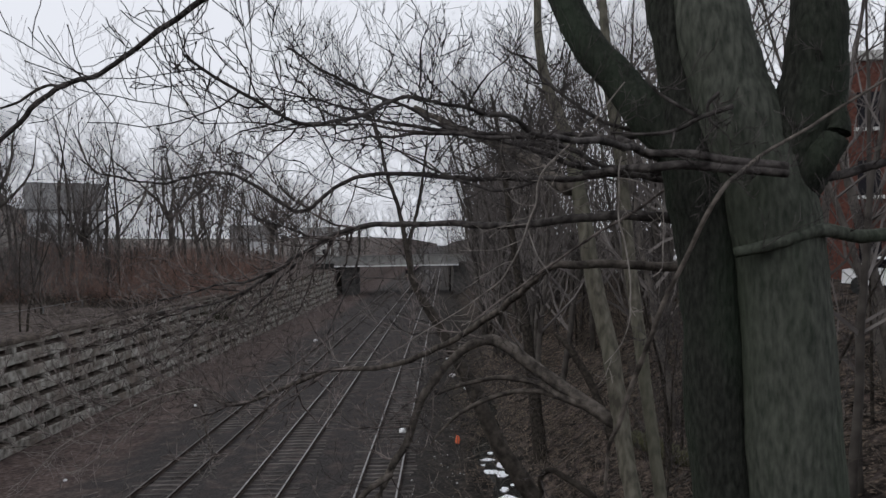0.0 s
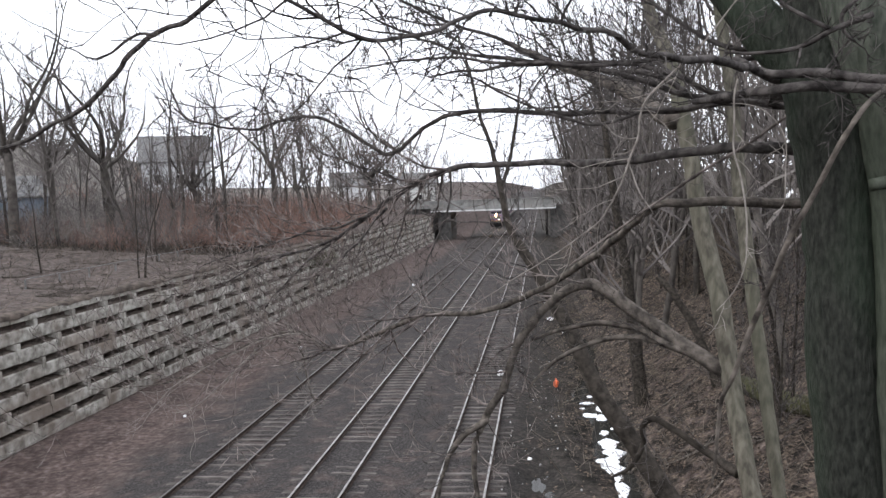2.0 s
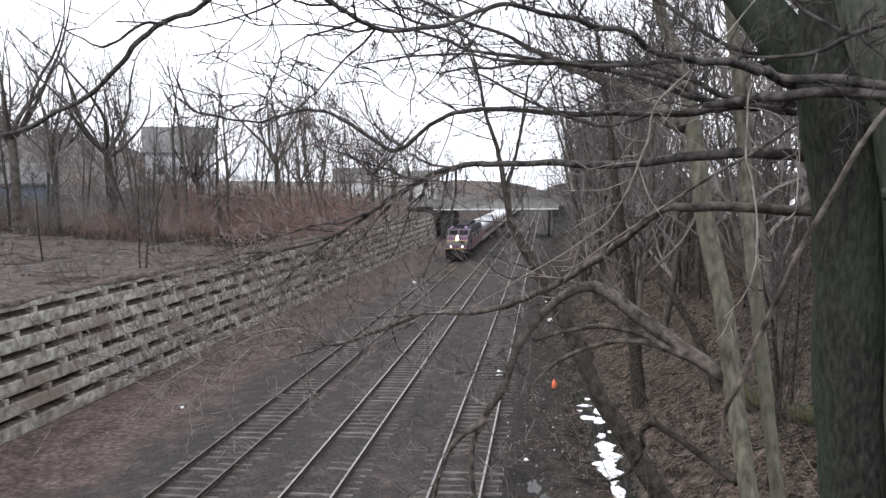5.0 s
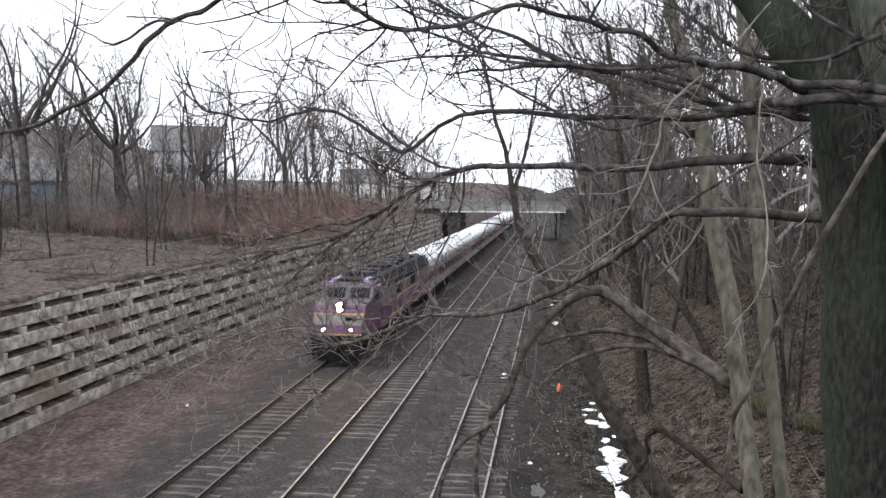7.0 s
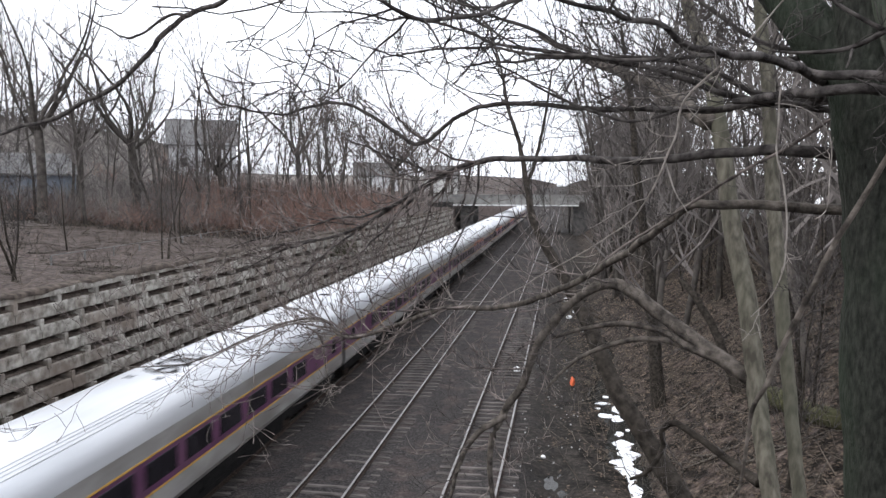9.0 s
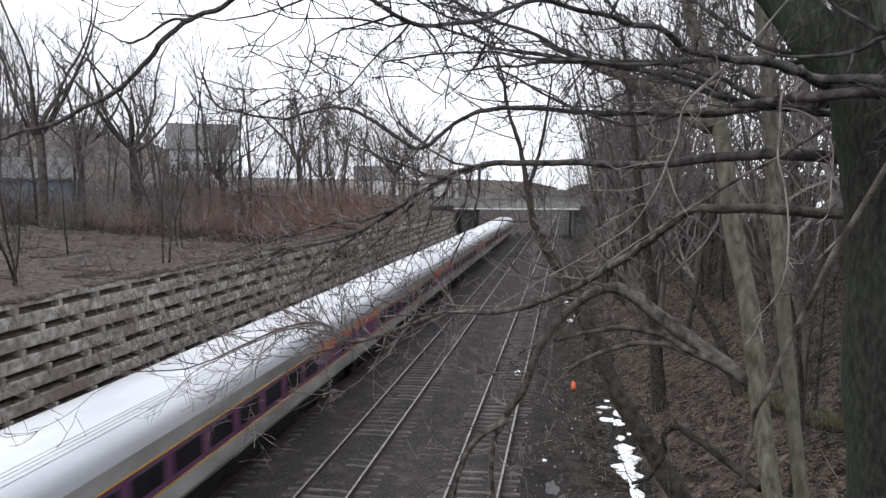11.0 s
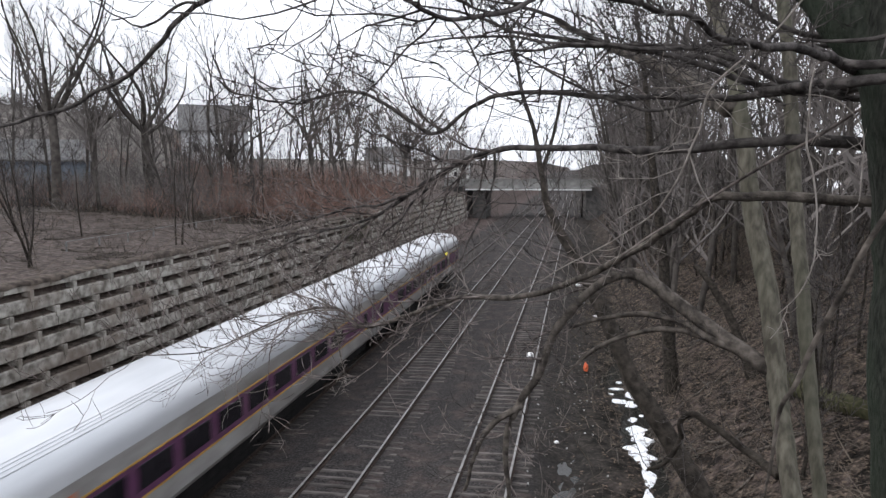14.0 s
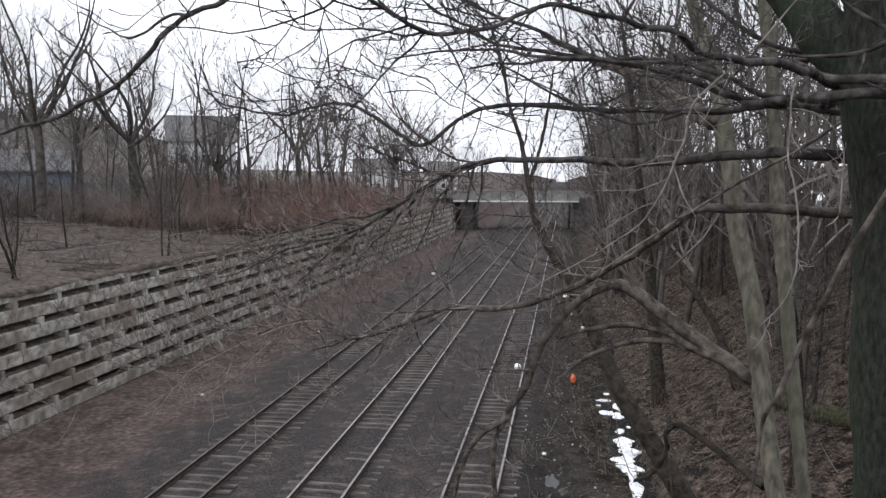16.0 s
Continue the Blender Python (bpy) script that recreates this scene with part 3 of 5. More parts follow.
            z = 3.06 + 0.80 * (1 - (min(abs(x), 1.45) / hw) ** 2.5) ** (1 / 2.5)
            v.co = (x, numeral_y + y, z + 0.012 + v.co.z)
        me.materials.clear()
        me.materials.append(BLACK)
        part("roof_number", me, BLACK, rf, "dark painted roof number")
    return c


def locomotive():
    c = thing("diesel_locomotive", "purple and silver diesel locomotive with lit headlights", "locomotive")
    hw, L = 1.52, 20.4
    part("underframe", Mesh().box(-1.45, 1.45, 0.35, L, 0.95, 1.25, 0.03), BLACK, c)
    part("pilot", Mesh().box(-1.4, 1.4, 0.22, 0.5, 0.22, 1.5, 0.05).box(-0.9, 0.9, 0.05, 0.22, 0.18, 0.6, 0.03), BLACK, c, "black front pilot plate")
    part("coupler", Mesh().box(-0.14, 0.14, -0.35, 0.3, 0.72, 0.98, 0.03), BLACK, c)
    side = [(0.36, 1.25), (0.36, 1.56), (0.44, 2.02), (0.80, 2.52), (1.12, 2.96), (2.35, 3.12), (2.82, 3.80), (3.1, 4.0), (4.4, 4.02), (4.4, 1.25)]

    def width(y):
        return 1.28 + 0.12 * min(1.0, max(0.0, (y - 0.36) / 1.4))

    def facet(run, grow, thick=0.05):
        """A skin over part of the nose, a little proud of it."""
        m = Mesh()
        for y, z in run:
            for x, yy, zz in ((-width(y) - grow, y - grow, z), (width(y) + grow, y - grow, z), (width(y) - thick, y + thick, z - thick), (-width(y) + thick, y + thick, z - thick)):
                m.v.append((x, yy, zz))
        for i in range(len(run) - 1):
            for q in range(4):
                m.f.append((4 * i + q, 4 * i + (q + 1) % 4, 4 * i + 4 + (q + 1) % 4, 4 * i + 4 + q))
        e = 4 * (len(run) - 1)
        m.f += [(3, 2, 1, 0), (e, e + 1, e + 2, e + 3)]
        return m

    nose = Mesh()
    for q in (-1, 1):
        nose.v += [(q * width(y), y, z) for y, z in side]
    n = len(side)
    nose.f = [tuple(range(n)), tuple(reversed(range(n, 2 * n)))] + [(i, n + i, n + (i + 1) % n, (i + 1) % n) for i in range(n)]
    cab = part("cab", nose, NOSE, c, "purple cab with raked front")
    part("lower_band", facet([side[1], side[2]], 0.012), PURPLE, cab, "purple band over the pilot")
    part("nose_panel", facet([side[2], side[3]], 0.014), OLIVE_GREY, cab, "weathered grey nose panel")
    part("brow_band", facet([side[3], side[4]], 0.012), PURPLE, cab, "purple band round the nose")
    part("brow_stripe", facet([(0.80, 2.52), (0.835, 2.57)], 0.022), YELLOW, cab, "thin yellow stripe")
    part("nose_stripe", facet([(0.36, 1.5), (0.37, 1.57)], 0.022), YELLOW, cab, "yellow stripe over the pilot")
    part("number_box", Mesh().box(0.4, 0.95, 0.5, 0.85, 2.24, 2.42, 0.02), BLACK, cab, "dark number box")
    for x in (-0.68, 0.68):
        m = Mesh()
        a, b = x - 0.55, x + 0.55
        m.v = [(a, 2.42, 3.14), (b, 2.42, 3.14), (b, 2.84, 3.74), (a, 2.84, 3.74), (a, 2.38, 3.17), (b, 2.38, 3.17), (b, 2.80, 3.77), (a, 2.80, 3.77)]
        m.f = [(4, 5, 6, 7), (0, 1, 5, 4), (1, 2, 6, 5), (2, 3, 7, 6), (3, 0, 4, 7), (3, 2, 1, 0)]
        part("windscreen", m, GLASS, cab, "dark windscreen pane")
    for s in (-1, 1):
        part("cab_window", Mesh().box(*sorted((s * 1.3, s * 1.412)), 3.05, 4.1, 2.9, 3.5, 0.02), GLASS, cab, "dark side window")
        part("cab_panel", Mesh().box(*sorted((s * 1.3, s * 1.408)), 1.6, 4.35, 1.3, 1.95, 0.02), PURPLE, cab)
    part("cab_roof", Mesh().box(-1.3, 1.3, 3.0, 4.5, 3.99, 4.12, 0.05), ROOF_BLACK, cab, "sooty black cab roof")
    # roof slopes, their sky reflection painted as pale lilac
    for q in (-1, 1):
        slope = Mesh()
        slope.v = [(q * x, y, z) for y in (2.95, 4.42) for x, z in ((0.75, 4.125), (1.0, 4.13), (1.46, 3.70), (1.40, 3.64), (0.75, 4.0))]
        slope.f = [(0, 1, 2, 3, 4), (9, 8, 7, 6, 5)] + [(i, 5 + i, 5 + (i + 1) % 5, (i + 1) % 5) for i in range(5)]
        part("roof_slope", slope, SKY_LILAC, cab, "sloping roof panel coloured lilac for the sky's sheen")
    part("headlight_housing", Mesh().box(-0.24, 0.24, 0.92, 1.5, 2.56, 3.16, 0.04), PURPLE, cab)
    for z in (2.74, 2.99):
        part("bezel", Mesh().tube([Vector((0, 0.94, z)), Vector((0, 0.76, z))], [0.145, 0.135], 18, False), BLACK, cab, "black lamp bezel")
        # glowing disc added behind the lamp to imitate its halo
        part("halo_disc", Mesh().disc((0, 0.915, z), (0, -1, 0), 0.13, 0.012, 18), HALO, cab, "warm glowing disc added as the headlight's halo")
        part("headlight", Mesh().disc((0, 0.895, z), (0, -1, 0), 0.115, 0.012, 14), LAMP, cab, "lit headlight")
    for x in (-0.72, 0.72):
        part("ditch_light", Mesh().disc((x, 0.34, 1.78), (0, -1, 0), 0.085, 0.012, 14), DITCH, c, "lit ditch light")
        part("lamp_bezel", Mesh().tube([Vector((x, 0.42, 1.78)), Vector((x, 0.28, 1.78))], [0.12, 0.105], 16, False), BLACK, c, "black lamp bezel")
    hd = part("engine_hood", Mesh().sweep([(-hw, 1.25), (-hw, 3.45), (hw, 3.45), (hw, 1.25)], 4.4, L, close=True, caps=True), LOCO_SIDE, c, "mauve-grey full-width engine hood")
    part("hood_roof", Mesh().sweep([(-hw - 0.01, 3.3), (-hw - 0.01, 3.55), (-hw + 0.34, 4.05), (hw - 0.34, 4.05), (hw + 0.01, 3.55), (hw + 0.01, 3.3)], 4.45, L + 0.01, close=True, caps=True),
         ROOF_BLACK, hd, "black hood roof")
    for s in (-1, 1):
        st = part("side_stripe", Mesh().box(*sorted((s * 1.45, s * (hw + 0.008))), 4.4, L, 1.62, 2.42), PURPLE, c, "broad purple stripe")
        part("stripe", Mesh().box(*sorted((s * 1.45, s * (hw + 0.014))), 4.4, L, 2.42, 2.50), YELLOW, st, "thin yellow stripe")
        part("stripe", Mesh().box(*sorted((s * 1.45, s * (hw + 0.014))), 4.4, L, 1.54, 1.62), YELLOW, st, "thin yellow stripe")
        for i in range(6):
            part("louvre", Mesh().box(*sorted((s * 1.45, s * (hw + 0.012))), 5.6 + i * 2.4, 7.3 + i * 2.4, 2.62, 3.2, 0.02), BLACK if i in (1, 3) else LOCO_SIDE, hd)
        part("handrail", Mesh().tube([Vector((s * 1.56, 4.5, 1.5)), Vector((s * 1.56, 4.5, 3.2))], [0.02, 0.02], 6), GREY, c)
    for y in (6.2, 8.1, 12.6, 14.6, 16.6, 18.4):
        fan = part("roof_fan", Mesh().disc((0, y, 4.04), (0, 0, 1), 0.72, 0.16, 22), ROOF_BLACK, hd, "round cooling fan housing")
        part("fan_grille", Mesh().disc((0, y, 4.205), (0, 0, 1), 0.58, 0.012, 22), FAN_GREY, fan)
    part("exhaust_hatch", Mesh().box(-0.6, 0.6, 9.4, 11.1, 4.04, 4.24, 0.05), ROOF_BLACK, hd)
    part("air_intake", Mesh().box(-0.95, 0.95, 4.9, 5.3, 4.04, 4.3, 0.06), ROOF_BLACK, hd)
    part("fuel_tank", Mesh().box(-1.35, 1.35, 7.2, 11.4, 0.35, 0.97, 0.1), BLACK, c)
    for y in (3.8, 16.6):
        bogie(c, y, 2.7, 0.5)
    return c


loco = locomotive()
coaches = []
for i in range(7):
    plain = "silver passenger coach with a purple window band and yellow stripes"
    kind_label = ["silver coach behind the locomotive with a purple band", plain, plain, "silver coach with orange panels over a purple band",
                  "silver coach with orange panels over a purple band", "silver coach with orange panels over a purple band",
                  "rearmost silver coach with a dark roof number"][i]
    coaches.append(coach(kind_label, (i in (3, 4, 5), i in (2, 3, 4)), i == 6, {0: "1600", 6: "1647"}.get(i), 14.0 if i == 0 else 16.2))


# ---- branches and trees ----
def spline(ctrl, per=5):
    """A smooth line with radii through control points (x, y, z, r)."""
    c = [Vector(q[:3]) for q in ctrl]
    r = [q[3] for q in ctrl]
    pts, rad = [], []
    for i in range(len(c) - 1):
        p0, p1, p2, p3 = c[max(i - 1, 0)], c[i], c[i + 1], c[min(i + 2, len(c) - 1)]
        for k in range(per):
            t = k / per
            pts.append(0.5 * ((2 * p1) + (p2 - p0) * t + (2 * p0 - 5 * p1 + 4 * p2 - p3) * t * t + (3 * p1 - p0 - 3 * p2 + p3) * t ** 3))
            rad.append(r[i] + (r[i + 1] - r[i]) * t)
    return pts + [c[-1]], rad + [r[-1]]


def shoot(m, rng, start, way, length, r, level, bend=0.25, rise=0.1, sides=3, fork=0.8, tip=0.0016, coarse=False):
    """A crooked twig that carries smaller ones."""
    n = (5, 4, 2)[2 - min(level, 2)] if coarse else (6, 5, 4)[2 - min(level, 2)]
    pts, rad, d = [start], [r], way.normalized()
    for i in range(n):
        d = (d + Vector((rng.gauss(0, bend), rng.gauss(0, bend), rng.gauss(0, bend) + rise * 0.5))).normalized()
        pts.append(pts[-1] + d * (length / n))
        rad.append(max(tip, r * (1 - 0.72 * (i + 1) / n)))
    m.tube(pts, rad, sides if level else 3, False)
    if level <= 0:
        return
    count = max(2, int(round(n * fork)))
    for k in range(count):
        i = rng.randint(1, n - 1) if k else n - 1
        t = (pts[i + 1] - pts[i]).normalized()
        off = Vector((rng.gauss(0, 1), rng.gauss(0, 1), rng.gauss(0.25, 0.9)))
        off = (off - t * off.dot(t)).normalized()
        shoot(m, rng, pts[i], t * rng.uniform(0.5, 1.0) + off * rng.uniform(0.55, 1.0) + Vector((0, 0, rise)), length * rng.uniform(0.35, 0.65), rad[i] * 0.62, level - 1,
              bend, rise, sides, fork, tip, coarse)


def limb(name, ctrl, material, parent, label="", twigs=0, length=0.8, seed=1, sides=8, rise=0.15, level=2, begin=0.1, twig_material=None, r=0.006, knots=0.06, fork=0.8, spread=1.0, wobble=0.3, kink=0.02, tip=0.0016):
    pts, rad = spline(ctrl)
    rng = random.Random(seed)
    bent = [p + Vector((noise.noise(p * 3.1), noise.noise(p * 3.1 + Vector((9, 0, 0))), noise.noise(p * 3.1 + Vector((0, 9, 0))))) * q * wobble for p, q in zip(pts, rad)]
    bent = [p + Vector((noise.noise(p * 5.0 + Vector((3, 3, 0))), noise.noise(p * 5.0 + Vector((0, 3, 3))), noise.noise(p * 5.0 + Vector((5, 0, 3))))) * kink for p in bent]
    rad = [q * (1 + knots * noise.noise(p * 9.0)) for p, q in zip(pts, rad)]
    ob = part(name, Mesh().tube(bent, rad, sides), material, parent, label, True)
    if twigs:
        m = Mesh()
        n = len(bent)
        for k in range(twigs):
            i = min(n - 2, int(n * (begin + (1 - begin) * (k + rng.random()) / twigs)))
            t = (bent[i + 1] - bent[i]).normalized()
            off = Vector((rng.gauss(0, 1), rng.gauss(0, 1) * 0.7, rng.gauss(0.15, 1.0)))
            off = (off - t * off.dot(t)).normalized()
            shoot(m, rng, bent[i], t * rng.uniform(0.4, 1.1) + off * spread * rng.uniform(0.5, 1.0), length * rng.uniform(0.5, 1.3), min(rad[i] * 0.6, r * rng.uniform(0.6, 1.3)),
                  level, 0.19, rise, 4, fork, tip)
        tagged(part("twig_spray", m, twig_material or TWIG, ob), kind="stuff")
    return ob


near = thing("twin_trunk_tree", "bare twin-trunk tree, one trunk grey-green and one dark", "tree")
limb("trunk", [(1.95, 4.05, 3.6, 0.24)] + [(1.78, 4.13, 5.81, 0.1995), (1.72, 4.12, 7, 0.1952), (1.64, 4.1, 7.68, 0.1877), (1.61, 4.1, 8.35, 0.1805), (1.58, 4.1, 8.85, 0.1805), (1.52, 4.11, 9.22, 0.1877), (1.49, 4.12, 9.45, 0.178), (1.46, 4.12, 9.68, 0.15), (1.43, 4.14, 9.95, 0.122), (1.36, 4.18, 10.4, 0.112), (1.22, 4.3, 11.2, 0.094), (1.1, 4.5, 12.6, 0.06)], BARK_DARK, near, "dark furrowed trunk", sides=18, knots=0.05, wobble=0.1, kink=0.015)
limb("trunk", [(2.3, 3.85, 3.6, 0.36)] + [(2.08, 3.93, 5.94, 0.2972), (2.03, 3.94, 7.07, 0.2811), (1.98, 3.95, 7.98, 0.2617), (1.95, 3.95, 8.62, 0.252), (1.88, 3.96, 9.14, 0.2558), (1.71, 4, 9.7, 0.232), (1.61, 4.06, 10.14, 0.2182), (1.57, 4.16, 10.68, 0.2029), (1.53, 4.36, 11.61, 0.1589), (1.61, 4.67, 13.17, 0.1127)], BARK_GREEN, near, "smooth grey-green trunk", sides=20, knots=0.03, wobble=0.08, kink=0.012)
limb("branch", [(1.52, 4.12, 9.2, 0.14), (1.43, 4.18, 9.5, 0.142), (1.28, 4.27, 9.72, 0.128), (1.12, 4.36, 9.95, 0.118), (0.93, 4.48, 10.26, 0.108), (0.74, 4.62, 10.8, 0.098), (0.5, 4.9, 11.8, 0.082), (0.32, 5.27, 13.2, 0.055)], BARK_DARK, near, "dark fork of the trunk", sides=16, knots=0.05, wobble=0.1, kink=0.015)
limb("branch", [(1.92, 3.95, 9.08, 0.1777), (2.04, 3.9, 9.49, 0.1916), (2.1, 3.86, 9.92, 0.1736), (2.12, 3.86, 10.27, 0.142), (2.26, 3.96, 10.78, 0.1131), (2.55, 4.17, 11.71, 0.0676)], BARK_DARK, near, sides=14)
limb("branch", [(1.99, 3.85, 9.23, 0.0947), (2.1, 3.75, 9.4, 0.0924), (2.17, 3.75, 9.56, 0.0616), (2.17, 3.81, 9.94, 0.0405), (2.26, 3.86, 10.27, 0.0347)], BARK_DARK, near, sides=10, twigs=4, length=0.4)
limb("branch", [(1.6, 3.75, 8.86, 0.0308), (1.83, 3.7, 8.92, 0.0335), (2.06, 3.75, 8.97, 0.04), (2.49, 3.85, 8.95, 0.0379), (3.04, 4.05, 8.99, 0.0264)], BARK_GREEN, near, sides=8, twigs=3, length=0.4)
limb("branch", [(2.09, 3.85, 9.26, 0.0284), (2.4, 3.95, 9.33, 0.0258), (2.55, 3.95, 9.37, 0.0226), (3.12, 4.16, 9.5, 0.0169)], TWIG, near, sides=8, twigs=4, length=0.4)
limb("branch", [(1.62, 4.75, 9.08, 0.0407), (1.35, 4.79, 9.11, 0.037), (1.07, 4.97, 9.11, 0.0343), (0.69, 5.21, 9.09, 0.0314), (0.4, 5.62, 9.08, 0.0307), (-0.05, 6.11, 9.12, 0.0277), (-0.54, 6.6, 9.13, 0.0271), (-0.87, 6.89, 9.1, 0.0275), (-1.16, 7.1, 9, 0.0261), (-1.48, 7.31, 8.85, 0.0246), (-1.74, 7.47, 8.69, 0.0227), (-2.09, 7.66, 8.49, 0.0184), (-2.69, 7.98, 8.3, 0.0138), (-3.43, 8.33, 8.2, 0.0086)], TWIG, near, "long level branch", 34, 1.1, 11, begin=0.5, r=0.010, tip=0.0034, twig_material=TWIG_LIT, fork=0.6)
limb("branch", [(1.64, 4.72, 8.75, 0.0337), (1.33, 4.67, 8.77, 0.0309), (1.03, 4.63, 8.79, 0.0281), (0.74, 4.58, 8.79, 0.0253), (0.63, 4.96, 8.66, 0.026), (0.51, 5.43, 8.48, 0.0271), (0.19, 6.27, 8.16, 0.0277), (-0.24, 6.98, 7.85, 0.0289), (-0.7, 7.5, 7.66, 0.0291), (-1.24, 8.01, 7.57, 0.0286), (-1.76, 8.42, 7.34, 0.0278), (-2.34, 8.81, 7.08, 0.0263), (-2.74, 8.94, 7, 0.0212), (-3.01, 9.12, 7.16, 0.0184), (-3.54, 9.33, 7.12, 0.0156), (-4.25, 9.49, 6.82, 0.013), (-5.37, 9.88, 6.33, 0.0101), (-6.65, 10.07, 6.19, 0.0072)], BRANCH_MID, near, "long low branch drooping over the tracks", 46, 1.25, 12, begin=0.5, r=0.012, tip=0.0042, fork=0.6, twig_material=TWIG_LIT)
limb("branch", [(1.86, 4.72, 9.44, 0.0357), (1.51, 4.76, 9.43, 0.0309), (1.36, 5.11, 9.46, 0.0288), (1.1, 5.51, 9.44, 0.0266), (0.73, 5.55, 9.44, 0.0237), (0.35, 5.6, 9.46, 0.0207), (-0.14, 5.63, 9.49, 0.0193), (-0.55, 5.66, 9.51, 0.0179), (-0.85, 5.94, 9.46, 0.0169), (-1.11, 6.17, 9.3, 0.0177), (-1.31, 6.33, 9.26, 0.0173), (-1.54, 6.36, 9.41, 0.0165), (-1.79, 6.38, 9.57, 0.0156), (-2.05, 6.39, 9.62, 0.0148), (-2.31, 6.4, 9.57, 0.0126), (-2.57, 6.4, 9.53, 0.0105), (-2.95, 6.43, 9.6, 0.0096), (-3.14, 6.44, 9.66, 0.0086), (-3.27, 6.46, 9.87, 0.0077), (-3.34, 6.48, 10.05, 0.0043)], TWIG, near, "long wavy branch", 32, 1.0, 13, begin=0.25, r=0.007, twig_material=TWIG_LIT)
limb("branch", [(1.86, 4.72, 9.5, 0.033), (1.4, 4.34, 9.45, 0.0255), (0.97, 3.45, 9.41, 0.0194), (0.7, 2.95, 9.37, 0.0158), (0.48, 2.64, 9.35, 0.0127), (0.35, 2.5, 9.36, 0.0106), (0.25, 2.38, 9.4, 0.0093), (0.15, 2.26, 9.39, 0.0083), (0.04, 2.1, 9.39, 0.0065), (-0.05, 1.96, 9.38, 0.0061), (-0.13, 1.83, 9.35, 0.0057), (-0.23, 1.61, 9.27, 0.0051), (-0.29, 1.45, 9.23, 0.0046), (-0.32, 1.3, 9.21, 0.0042), (-0.35, 1.25, 9.23, 0.004), (-0.39, 1.19, 9.26, 0.0038), (-0.48, 1.13, 9.32, 0.0033)], TWIG, near, "upper arching branch", 34, 0.3, 14, begin=0.15, r=0.0038, rise=0.1, tip=0.0012, kink=0.02)
limb("branch", [(1.87, 4.66, 9.83, 0.0252), (1.54, 4.54, 9.7, 0.0218), (1.22, 4.43, 9.6, 0.0154), (0.83, 4.26, 9.6, 0.0135), (0.49, 4.31, 9.6, 0.0123), (0.13, 4.36, 9.62, 0.011), (-0.22, 4.43, 9.66, 0.0097), (-0.52, 4.47, 9.72, 0.0083), (-0.86, 4.53, 9.71, 0.0068), (-1.15, 4.56, 9.69, 0.0043)], TWIG, near, "", 24, 0.85, 15, begin=0.25, r=0.005, fork=0.65)
limb("branch", [(1.55, 4.77, 9.41, 0.0149), (1.29, 4.87, 9.39, 0.0184), (1.05, 4.97, 9.46, 0.0189), (0.79, 5.04, 9.63, 0.0194), (0.48, 5.11, 9.69, 0.0181), (0.13, 5.18, 9.76, 0.0169), (-0.21, 5.26, 9.95, 0.0138), (-0.53, 5.32, 10.08, 0.0123), (-0.85, 5.37, 10.26, 0.0108), (-1.19, 5.44, 10.49, 0.0073)], TWIG, near, "", 24, 0.95, 16, begin=0.2, r=0.006, fork=0.65)
limb("branch", [(1.71, 4.81, 9.34, 0.022), (1.39, 4.81, 9.38, 0.0205), (0.96, 4.8, 9.45, 0.019), (0.56, 4.86, 9.62, 0.0177), (0.22, 4.91, 9.71, 0.0162), (-0.15, 4.97, 9.77, 0.0147), (-0.48, 5.02, 9.84, 0.0113), (-0.78, 5.09, 9.97, 0.0096), (-1.16, 5.14, 10.07, 0.0059)], TWIG, near, "", 13, 0.8, 61, begin=0.2, r=0.006, fork=0.7)
limb("branch", [(1.64, 4.8, 9.43, 0.0203), (1.12, 4.62, 9.43, 0.0182), (0.85, 4.59, 9.54, 0.0165), (0.64, 4.67, 9.64, 0.0152), (0.31, 4.72, 9.67, 0.0138), (-0.03, 4.77, 9.69, 0.0124), (-0.39, 4.82, 9.68, 0.009), (-0.69, 4.88, 9.67, 0.0055)], TWIG, near, "", 12, 0.8, 62, begin=0.15, r=0.006, fork=0.7)
limb("branch", [(1.76, 4.63, 9.57, 0.0178), (1.34, 4.47, 9.63, 0.0158), (1.09, 4.43, 9.67, 0.0142), (0.93, 4.42, 9.77, 0.0126), (0.79, 4.45, 9.87, 0.0112), (0.66, 4.5, 10.01, 0.0097), (0.5, 4.48, 10.17, 0.0065)], TWIG, near, "", 12, 0.5, 63, begin=0.2, r=0.005, fork=0.7)
limb("branch", [(0.93, 4.79, 9.38, 0.0138), (0.74, 4.86, 9.37, 0.0124), (0.44, 4.92, 9.31, 0.0108), (0.19, 4.98, 9.37, 0.011), (-0.03, 5.06, 9.47, 0.0094), (-0.26, 5.14, 9.6, 0.0077), (-0.5, 5.21, 9.73, 0.0059)], TWIG, near, "", 10, 0.5, 64, begin=0.2, r=0.005, fork=0.7)
limb("branch", [(1.56, 4.38, 9.38, 0.0092), (1.27, 4.37, 9.16, 0.0094), (1.01, 4.37, 9.01, 0.0087), (0.78, 4.43, 8.85, 0.0081), (0.48, 4.47, 8.65, 0.0066), (0.19, 4.51, 8.43, 0.0051)], TWIG_LIT, near, "straight thin slanting twig", 6, 0.4, 65, begin=0.4, r=0.004, level=1, kink=0.008)
